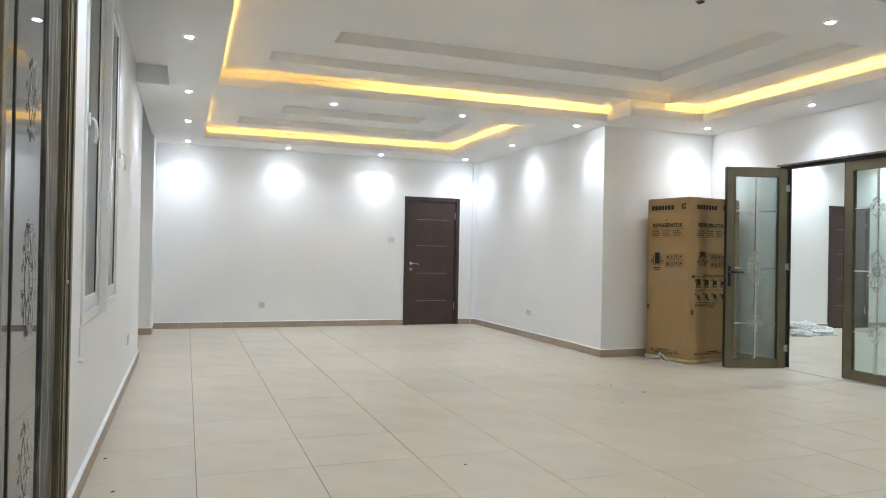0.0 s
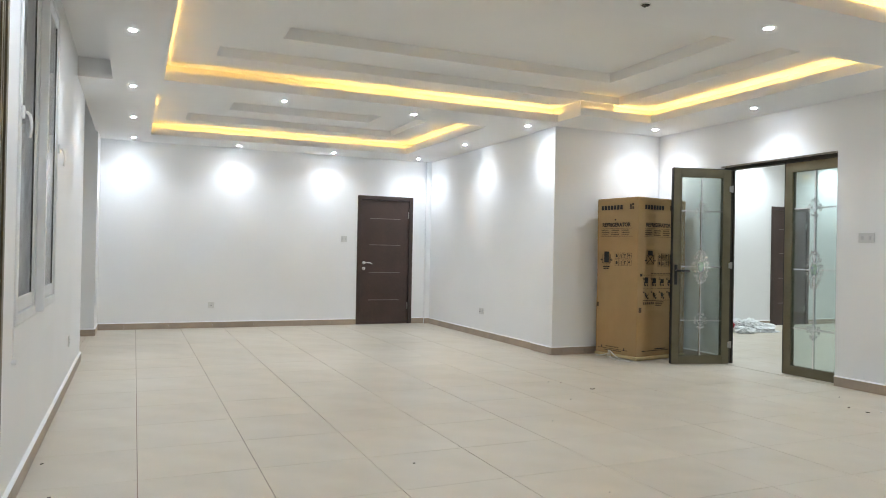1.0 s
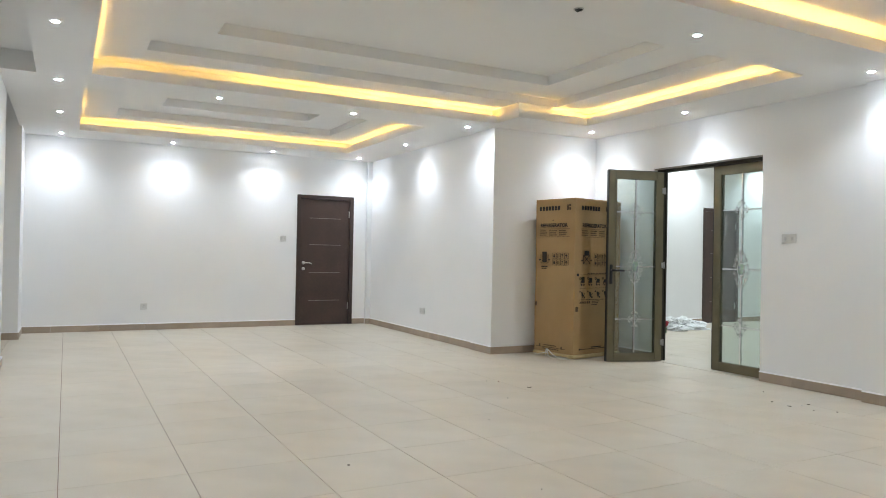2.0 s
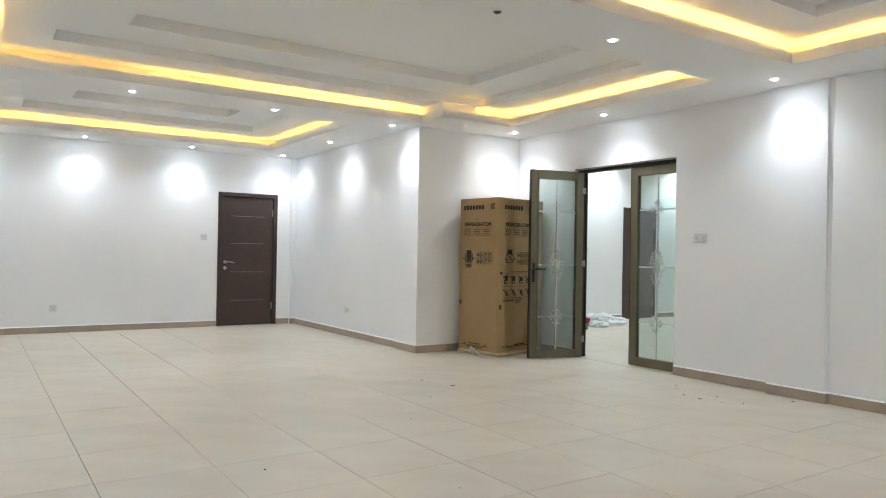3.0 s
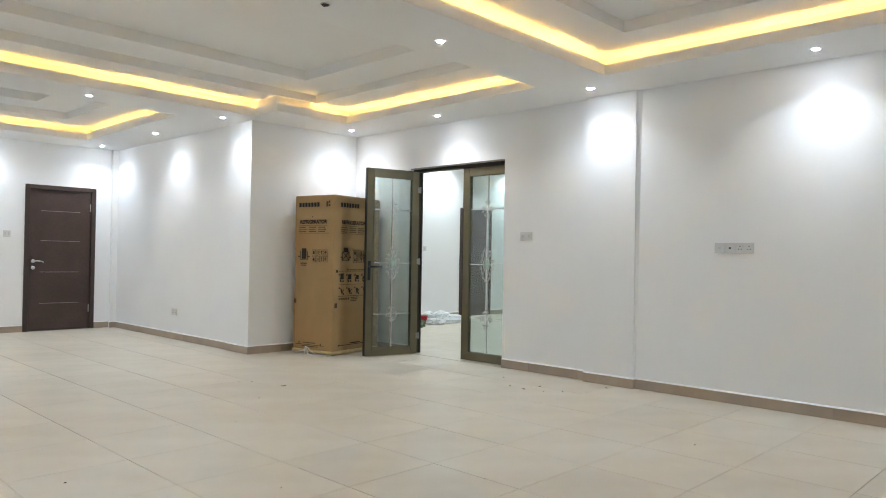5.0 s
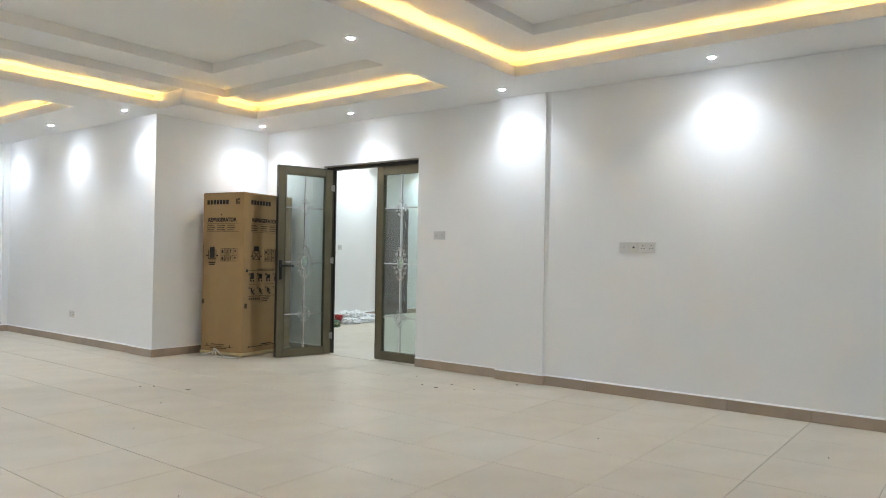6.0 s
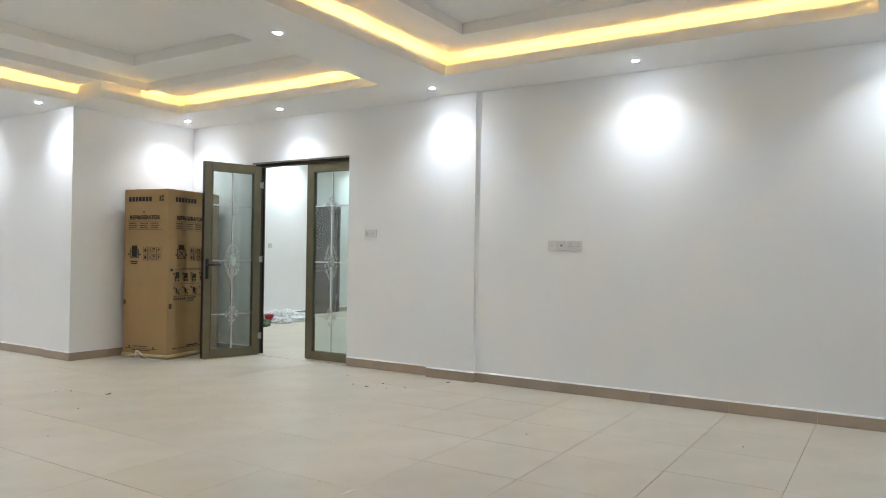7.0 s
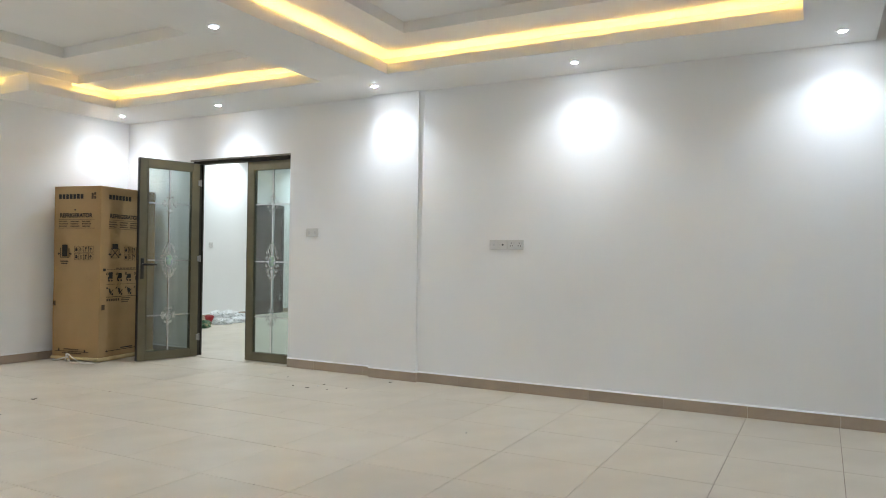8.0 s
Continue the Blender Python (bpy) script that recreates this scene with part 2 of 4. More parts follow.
def in_cove(x, y, grow=0.0):
    if in_rect(x, y, C2, grow) or in_rect(x, y, C3, grow):
        return True
    return in_rect(x, y, C1, grow) and not (x > NOTCH_X + grow and y > NOTCH_Y + grow)


def in_tray(x, y, inset):
    """The stepped trays reach further towards the room's near end than towards its other sides."""
    return any(r[0] + inset < x < r[1] - inset and r[2] + 0.42 * inset < y < r[3] - inset for r in (C1, C2, C3))


def in_slot(x, y):
    return WX < x < -0.054 and 1.0 < y < 7.43


def in_pier_block(x, y):
    return 4.60 < x < 5.05 and NOTCH_Y + 0.05 < y < 7.5


def cuts(grow, inset=None):
    xs, ys = [WX, 6.43, -0.054, NOTCH_X + grow, 4.60, 5.05, 4.91], [-0.23, 11.42, 1.0, 7.43, 7.5, NOTCH_Y + grow, NOTCH_Y + 0.05, 7.67]
    for r in (C1, C2, C3):
        g = grow if inset is None else -inset
        xs += [r[0] - g, r[1] + g]
        ys += [r[2] - (g if inset is None else 0.42 * g), r[3] + g]
    return xs, ys


def in_room(x, y):
    return not (x > 4.91 and y > 7.67)


bm = bmesh.new()
slab(bm, *cuts(0.0), SOFFIT, SHELF, lambda x, y: in_room(x, y) and not in_cove(x, y) and not in_slot(x, y))
xs, ys = cuts(0.0)
xs2, ys2 = cuts(0.012)
slab(bm, xs + xs2, ys + ys2, SHELF, LIP, lambda x, y: in_cove(x, y, 0.012) and not in_cove(x, y))
slab(bm, *cuts(0.15), SHELF, RING, lambda x, y: in_room(x, y) and (not in_cove(x, y, 0.15) or in_pier_block(x, y)) and not in_slot(x, y))
slab(bm, *cuts(0, 0.41), RING, STEP, lambda x, y: in_room(x, y) and (not in_tray(x, y, 0.41) or in_pier_block(x, y)))
slab(bm, *cuts(0, 0.90), STEP, CROWN, lambda x, y: in_room(x, y) and not in_tray(x, y, 0.90))
slab(bm, *cuts(0), CROWN, 3.1, in_room)
ceiling = structure("ceiling", bm, CEIL, "white stepped plaster ceiling with recessed cove trays", "ceiling")
structure("ceiling_far_room", boxes((6.43, FX1, 1.8, FY1, 3.1, 3.15)), CEIL, "plain white plaster ceiling", "ceiling")
structure("ceiling_passage", boxes((-2.5, WX, 8.48, 10.7, 3.1, 3.15), (WX, 6.2, -2.5, -0.23, 3.1, 3.15)), CEIL, "plain white plaster ceiling", "ceiling")

# ---- cove light strips ----
def led_strip(x0, x1, y0, y1, tape=LED):
    ob = tagged(new("led_strip", mesh_of("led_strip", boxes((x0, x1, y0, y1, SHELF, SHELF + 0.002)), tape)),
                "warm yellow light strip lying in the ceiling cove", "light strip", "cove light strips")
    return ob


N0, N1 = 0.056, 0.068
for r, tape in ((C2, LED_MID), (C3, LED)):
    led_strip(r[0], r[1], r[3] + N0, r[3] + N1, tape)
    led_strip(r[0], r[1], r[2] - N1, r[2] - N0, tape)
    led_strip(r[0] - N1, r[0] - N0, r[2], r[3], tape)
    led_strip(r[1] + N0, r[1] + N1, r[2], r[3], tape)
led_strip(C1[0], 1.7, C1[3] + N0, C1[3] + N1, LED_FAR)
led_strip(1.7, 2.9, C1[3] + N0, C1[3] + N1, LED_MID)
led_strip(2.9, NOTCH_X, C1[3] + N0, C1[3] + N1)
led_strip(C1[0], C1[1], C1[2] - N1, C1[2] - N0)
led_strip(C1[0] - N1, C1[0] - N0, C1[2], C1[3])
led_strip(C1[1] + N0, C1[1] + N1, C1[2], NOTCH_Y)
led_strip(5.08, C1[1], NOTCH_Y + N0, NOTCH_Y + N1)
led_strip(NOTCH_X + 0.022, NOTCH_X + 0.034, NOTCH_Y + 0.06, C1[3], LED_MID)
led_strip(NOTCH_X + 0.04, 5.04, NOTCH_Y + 0.024, NOTCH_Y + 0.034, LED_PIER)


# ---- downlights ----
def downlight(x, y, z=SOFFIT, watts=LAMP_WATTS, colour=LAMP_COLOUR):
    d = thing("downlight", pose(x, y, z), "small round white recessed ceiling downlight, lit", "downlight", "ceiling downlights")
    bm = bmesh.new()
    add_cyl(bm, (0, 0, -0.003), (0, 0, 1), 0.042, 0.006, 24)
    part("trim_ring", bm, WHITE_METAL, d)
    bm = bmesh.new()
    add_cyl(bm, (0, 0, -0.0075), (0, 0, 1), 0.022, 0.003, 24)
    part("lens", bm, DISC, d, "glowing white lens")
    lamp = bpy.data.lights.new("downlight_beam", "AREA")
    lamp.energy, lamp.color, lamp.shape, lamp.size, lamp.spread = watts, colour, "DISK", 0.05, radians(124)
    ob = new("downlight_beam", lamp)
    ob.location = (0, 0, -0.012)
    ob.parent = d
    return d


# The six downlights of the last row are unseen, added to brighten the room.
for x, y in ((0.115, 5.73), (0.115, 7.61), (0.115, 9.34), (0.115, 11.02), (1.53, 7.6), (2.95, 7.6), (4.39, 7.6), (1.525, 11.04), (2.95, 11.04),
             (4.34, 11.0), (4.36, 9.28), (5.83, 7.08), (5.85, 5.62), (5.84, 3.68), (5.845, 1.81), (5.86, -0.02), (3.96, 3.73),
             (2.04, 3.73), (0.115, 3.73), (0.115, 1.81), (0.115, -0.02), (2.04, -0.02), (3.96, -0.02)):
    downlight(x, y, watts=LAMP_WATTS)
# Next room: unseen lamps added, boosted; only (10.0, 9.3) follows a bright wall patch.
for x, y in ((7.9, 9.3), (10.0, 9.3), (12.1, 9.3), (7.6, 5.7), (10.2, 5.7), (12.6, 5.7), (9.0, 2.6)):
    downlight(x, y, 3.1, 3.3 * LAMP_WATTS, (0.79, 0.92, 0.98))


# ---- wooden doors ----
def wood_door(m, w, h, label, handle=True):
    """Origin at the foot of the left frame edge, in the wall's face; the wall lies towards +y."""
    d = thing("door", m, label, "door", "dark wooden doors")
    f = 0.062
    bm = boxes((0, f, -0.015, 0.12, 0, h), (w - f, w, -0.015, 0.12, 0, h), (f, w - f, -0.015, 0.12, h - f, h), bevel=0.003)
    part("door_frame", bm, WOOD_FRAME, d, "dark brown door frame")
    leaf = part("door_leaf", boxes((f + 0.004, w - f - 0.004, 0.012, 0.052, 0.008, h - f - 0.004), bevel=0.002), WOOD, d, "dark brown veneered leaf")
    for z in (0.39, 0.84, 1.29, 1.72):
        part("inlay_line", boxes((f + 0.15, w - f - 0.15, 0.0095, 0.014, z, z + 0.007)), WOOD_GROOVE, leaf, "thin metallic inlay")
    for z in (0.30, 1.80):
        bm = bmesh.new()
        add_cyl(bm, (w - f - 0.012, 0.004, z), (0, 0, 1), 0.008, 0.11, 10)
        part("hinge", bm, CHROME, d, "steel hinge", True)
    if handle:
        bm = bmesh.new()
        add_cyl(bm, (f + 0.06, 0.007, 1.0), (0, 1, 0), 0.026, 0.01, 20)
        add_cyl(bm, (f + 0.06, -0.02, 1.0), (0, 1, 0), 0.010, 0.05, 12)
        add_tube(bm, [(f + 0.06, -0.042, 1.0), (f + 0.10, -0.045, 1.003), (f + 0.15, -0.043, 0.998), (f + 0.185, -0.038, 0.985)], 0.009, 8)
        part("handle", bm, CHROME, leaf, "steel lever handle", True)
        bm = bmesh.new()
        add_cyl(bm, (f + 0.06, 0.007, 0.905), (0, 1, 0), 0.026, 0.01, 20)
        add_cyl(bm, (f + 0.06, -0.001, 0.905), (0, 1, 0), 0.009, 0.01, 10)
        part("keyhole_plate", bm, CHROME, leaf, "round steel keyhole plate", True)
    return d


wood_door(pose(3.457, NY, 0), 0.955, 2.092, "closed dark brown wooden door with steel lever handle")
wood_door(pose(10.615, FY1, 0), 0.95, 2.13, "closed dark brown wooden door in the next room", False)


# ---- glazed double door ----
PLASTER_GAP = mat("dark_plaster_gap", (0.30, 0.28, 0.25), 0.9, vary=0.3, scale=25, bump=0.5, bump_scale=80)


def spiral(cx, cz, r0, r1, a0, turns, n=14):
    pts = []
    for k in range(n + 1):
        a = a0 + turns * 2 * math.pi * k / n
        r = r0 + (r1 - r0) * k / n
        pts.append((cx + r * math.cos(a), 0, cz + r * math.sin(a)))
    return pts


def bead(bm, x, z, r):
    bmesh.ops.create_icosphere(bm, subdivisions=1, radius=r, matrix=Matrix.Translation((x, 0, z)))


def scrolls(bm, w, h, tube, big):
    """Wrought lacework about the origin, in the x-z plane: pairs of curls that follow an oval or a lozenge, with beads."""
    a, b = w / 2, h / 2
    for sx in (-1, 1):
        for sz in (-1, 1):
            def fl(pts):
                return [(sx * p[0], 0, sz * p[2]) for p in pts]
            if big:
                # outer chain of curls from the side tip round to the head
                for ang, grow, r in ((14, 0.98, 0.105), (38, 0.93, 0.115), (60, 0.95, 0.105), (77, 1.0, 0.085)):
                    x, z = a * grow * math.cos(radians(ang)) * 0.88, b * grow * math.sin(radians(ang)) * 0.92
                    add_tube(bm, fl(spiral(x, z, w * r, w * r * 0.25, radians(ang - 150), 1.15, 10)), tube, 5)
                    bead(bm, sx * x, sz * z, tube * 1.7)
                # inner stems that hold the chain to the stone's rim
                for ang in (25, 52, 80):
                    c, d = math.cos(radians(ang)), math.sin(radians(ang))
                    add_tube(bm, fl([(w * 0.22 * c, 0, h * 0.19 * d), (a * 0.66 * c + w * 0.03, 0, b * 0.62 * d), (a * 0.80 * c, 0, b * 0.84 * d)]), tube, 5)
            else:
                # straight lozenge side and the two curls that spring outwards from it
                add_tube(bm, fl([(w * 0.26, 0, 0), (w * 0.13, 0, h * 0.15), (0, 0, h * 0.30)]), tube, 5)
                for x, z, r, a0 in ((w * 0.36, h * 0.13, 0.11, -130), (w * 0.15, h * 0.36, 0.11, -60)):
                    add_tube(bm, fl(spiral(x, z, w * r, w * r * 0.25, radians(a0), 1.1, 9)), tube, 5)
                    bead(bm, sx * x, sz * z, tube * 1.6)
        bead(bm, sx * a, 0, tube * 2.2)
        bead(bm, 0, sx * b, tube * 2.2)
    if big:
        add_tube(bm, [(w * 0.225 * math.cos(k * 0.3142), 0, h * 0.19 * math.sin(k * 0.3142)) for k in range(20)], tube * 1.5, 5, True)
    for k in (-1, 1):
        add_tube(bm, [(w * 0.055 * math.cos(q * 0.785), 0, k * h * 0.42 + w * 0.08 * math.sin(q * 0.785)) for q in range(8)], tube, 4, True)


def glazed_leaf(parent, m, length, handle_in):
    z0, z1, s, t = 0.008, 2.163, 0.082, 0.022
    bm = boxes((0, s, -t, t, z0, z1), (length - s, length, -t, t, z0, z1), (s, length - s, -t, t, z1 - s, z1), (s, length - s, -t, t, z0, z0 + s), bevel=0.004)
    # glazing beads
    for y in (-t - 0.001, t + 0.001):
        a = 0.012
        for r in ((s, s + a, z0 + s, z1 - s), (length - s - a, length - s, z0 + s, z1 - s), (s + a, length - s - a, z1 - s - a, z1 - s), (s + a, length - s - a, z0 + s, z0 + s + a)):
            add_box(bm, r[0], r[1], y - 0.006, y + 0.006, r[2], r[3], bevel=0.002)
    leaf = part("door_leaf", bm, BRONZE, parent, "bronze aluminium leaf with ornamented glass")
    leaf.matrix_basis = m
    part("edge_gasket", boxes((length + 0.0005, length + 0.005, -t - 0.004, t + 0.002, z0 + 0.004, z1), (0.004, length + 0.005, -t - 0.002, t + 0.002, z1 + 0.0005, z1 + 0.006)), BLACK, leaf, "black rubber edge gasket")
    pane = part("pane", boxes((s - 0.01, length - s + 0.01, -0.004, 0.004, z0 + s - 0.01, z1 - s + 0.01)), GLASS, leaf, "clear greenish glass")
    pane.visible_shadow = False
    c = length / 2
    bars = bmesh.new()
    add_box(bars, c - 0.008, c + 0.008, -0.011, 0.011, z0 + s, z1 - s)
    part("vertical_bar", bars, SILVER, leaf, "thin silver bar")
    for z in (0.485, 1.08, 1.695):
        bars = bmesh.new()
        add_box(bars, s, length - s, -0.010, 0.010, z - 0.007, z + 0.007)
        part("horizontal_bar", bars, SILVER, leaf, "thin silver bar")
        big = z == 1.08
        for side in (0.012,):
            bm = bmesh.new()
            scrolls(bm, 0.19 if big else 0.165, 0.39 if big else 0.20, 0.0038, big)
            bmesh.ops.translate(bm, verts=bm.verts, vec=(c, side, z))
            part("scroll_ornament", bm, SILVER, leaf, "silver scrollwork ornament", True)
        if big:
            bm = bmesh.new()
            bmesh.ops.create_uvsphere(bm, u_segments=20, v_segments=12, radius=1, matrix=Matrix.Translation((c, 0, z)) @ Matrix.Diagonal((0.040, 0.018, 0.070, 1)))
            part("oval_jewel", bm, JEWEL, leaf, "faceted violet and green oval stone", False)
    for z in (0.22, 1.10, 1.95):
        bm = bmesh.new()
        add_cyl(bm, (-0.012, -t - 0.006 if handle_in < 0 else t + 0.006, z), (0, 0, 1), 0.010, 0.075, 10)
        add_box(bm, -0.012, 0.02, min(0, handle_in * (t + 0.01)), max(0, handle_in * (t + 0.01)), z - 0.03, z + 0.03)
        part("hinge", bm, HINGE, leaf, "grey hinge")
    if handle_in:
        for side in (-1, 1):
            bm = bmesh.new()
            x, y = length - 0.036, side * (t + 0.005)
            add_box(bm, x - 0.017, x + 0.017, y - 0.006, y + 0.006, 0.88, 1.10, bevel=0.003)
            add_cyl(bm, (x, side * (t + 0.03), 1.035), (0, 1, 0), 0.010, 0.05, 12)
            add_tube(bm, [(x, side * (t + 0.052), 1.035), (x - 0.06, side * (t + 0.056), 1.035), (x - 0.135, side * (t + 0.052), 1.032)], 0.012, 8)
            part("handle", bm, BLACK, leaf, "black lever handle", True)
    return leaf


gd = thing("glazed_door", pose(6.23, 4.97, 0), "bronze aluminium double door with ornamented glass, one leaf open", "door")
gw, gh = 1.46, 2.215
# The frame takes a darker bronze than the leaves to imitate the jamb's shade.
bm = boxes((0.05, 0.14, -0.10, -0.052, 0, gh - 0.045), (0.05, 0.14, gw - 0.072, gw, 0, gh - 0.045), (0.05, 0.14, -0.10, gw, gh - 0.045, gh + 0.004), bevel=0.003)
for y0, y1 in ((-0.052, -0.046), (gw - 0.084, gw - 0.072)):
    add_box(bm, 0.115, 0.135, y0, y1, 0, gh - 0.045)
part("door_frame", bm, DARK_TRIM_AND_SHADE, gd, "bronze aluminium door frame, coloured dark for its shade")
# Ragged plaster strip; its dark grey stands in for the shaded gap above the frame.
bm = bmesh.new()
rng = random.Random(11)
n = 40
up = [bm.verts.new((0.002, gw * i / n, gh)) for i in range(n + 1)]
dn = [bm.verts.new((0.012, gw * i / n, gh - 0.014 - 0.006 * rng.random())) for i in range(n + 1)]
bk = [bm.verts.new((0.049, gw * i / n, gh - 0.010)) for i in range(n + 1)]
for i in range(n):
    bm.faces.new((up[i], up[i + 1], dn[i + 1], dn[i]))
    bm.faces.new((dn[i], dn[i + 1], bk[i + 1], bk[i]))
part("plaster_edge", bm, PLASTER_GAP, gd, "rough plaster edge coloured dark grey for the gap over the frame")
LEAF1 = math.degrees(math.atan2(0.197, -0.707))
glazed_leaf(gd, pose(0.015, 1.333, 0, rz=LEAF1), 0.674, 1)
glazed_leaf(gd, pose(0.09, -0.045, 0, rz=90.0), 0.692, 0)


# ---- carton ----
def lettering(text, height, width):
    cu = bpy.data.curves.new("lettering", "FONT")
    cu.body, cu.size, cu.extrude, cu.offset = text, 1.0, 0.0, 0.042
    tmp = bpy.data.objects.new("lettering", cu)
    scene.collection.objects.link(tmp)
    bpy.context.view_layer.update()
    me = bpy.data.meshes.new_from_object(tmp.evaluated_get(bpy.context.evaluated_depsgraph_get()))
    bm = bmesh.new()
    bm.from_mesh(me)
    bpy.data.objects.remove(tmp)
    bpy.data.meshes.remove(me)
    xs = [v.co.x for v in bm.verts]
    ys = [v.co.y for v in bm.verts]
    for v in bm.verts:
        v.co = ((v.co.x - min(xs)) / (max(xs) - min(xs)) * width, (v.co.y - min(ys)) / (max(ys) - min(ys)) * height, 0)
    return bm


BOX_W, BOX_D, BOX_H, BOX_Z = 0.83, 0.62, 1.80, 0.048
carton = thing("cardboard_box", pose(5.348, 6.755, 0, rz=10.5), "tall brown printed cardboard refrigerator box standing on the tiles", "cardboard box")
bm = boxes((0, BOX_W, 0, BOX_D, BOX_Z, BOX_Z + BOX_H), bevel=0.008)
bmesh.ops.subdivide_edges(bm, edges=[e for e in bm.edges if e.calc_length() > 0.4], cuts=12, use_grid_fill=True)
for v in bm.verts:
    k = 0.006 * noise.noise(v.co * 2.2)
    v.co.x += k
    v.co.y += 0.006 * noise.noise(v.co * 2.2 + Vector((5, 0, 0)))
    if v.co.z > BOX_Z + BOX_H - 0.02:
        v.co.z += 0.006 * noise.noise(v.co * 7)
part("carton_body", bm, CARD, carton, "brown corrugated cardboard", True)
carton.children[0].data.shade_flat()
part("top_flap", boxes((0.004, BOX_W - 0.004, 0.004, BOX_D / 2 - 0.002, BOX_Z + BOX_H + 0.001, BOX_Z + BOX_H + 0.007), bevel=0.002), CARD, carton)
part("top_flap", boxes((0.004, BOX_W - 0.004, BOX_D / 2 + 0.002, BOX_D - 0.004, BOX_Z + BOX_H + 0.001, BOX_Z + BOX_H + 0.007), bevel=0.002), CARD, carton)
part("packing_base", boxes((-0.012, BOX_W + 0.005, -0.012, BOX_D + 0.005, 0.016, BOX_Z - 0.001), bevel=0.006), FOAM, carton, "yellowish packing base")
part("base_skid", boxes((0.03, BOX_W - 0.03, 0.02, 0.10, 0, 0.016), (0.03, BOX_W - 0.03, BOX_D - 0.1, BOX_D - 0.02, 0, 0.016)), FOAM, carton)

LEFT_FACE = Matrix(((0, 0, -1, -0.009), (-1, 0, 0, BOX_D), (0, 1, 0, BOX_Z + BOX_H), (0, 0, 0, 1)))
RIGHT_FACE = Matrix(((1, 0, 0, 0), (0, 0, -1, -0.009), (0, 1, 0, BOX_Z + BOX_H), (0, 0, 0, 1)))


def ink(face, name, bm, material=INK, label=""):
    ob = part(name, bm, material, carton, label)
    ob.matrix_basis = face
    if name in ("small_print", "pictogram_grid", "pictogram_rows", "brand_mark"):
        tagged(ob, kind="stuff")
    return ob


def bars(*rows):
    """Flat print: u from the face's left edge, v down from its top, in metres."""
    bm = bmesh.new()
    for u0, u1, v0, v1 in rows:
        add_box(bm, u0, u1, -v1, -v0, 0, 0.0006)
    return bm


def poly(bm, pts):
    vs = [bm.verts.new((u, -v, 0.0005)) for u, v in pts]
    bm.faces.new(vs)
    return bm


def arrow(bm, u, v, s, sign):
    poly(bm, [(u + sign * s, v), (u, v - s * 0.8), (u, v + s * 0.8)])
    add_box(bm, min(u, u - sign * s), max(u, u - sign * s), -v - s * 0.25, -v + s * 0.25, 0, 0.0006)


def ring(bm, u, v, r, tube=0.004):
    add_tube(bm, [(u + r * math.cos(a * math.pi / 6), -v + r * math.sin(a * math.pi / 6), 0) for a in range(12)], tube * 0.5, 4, True)


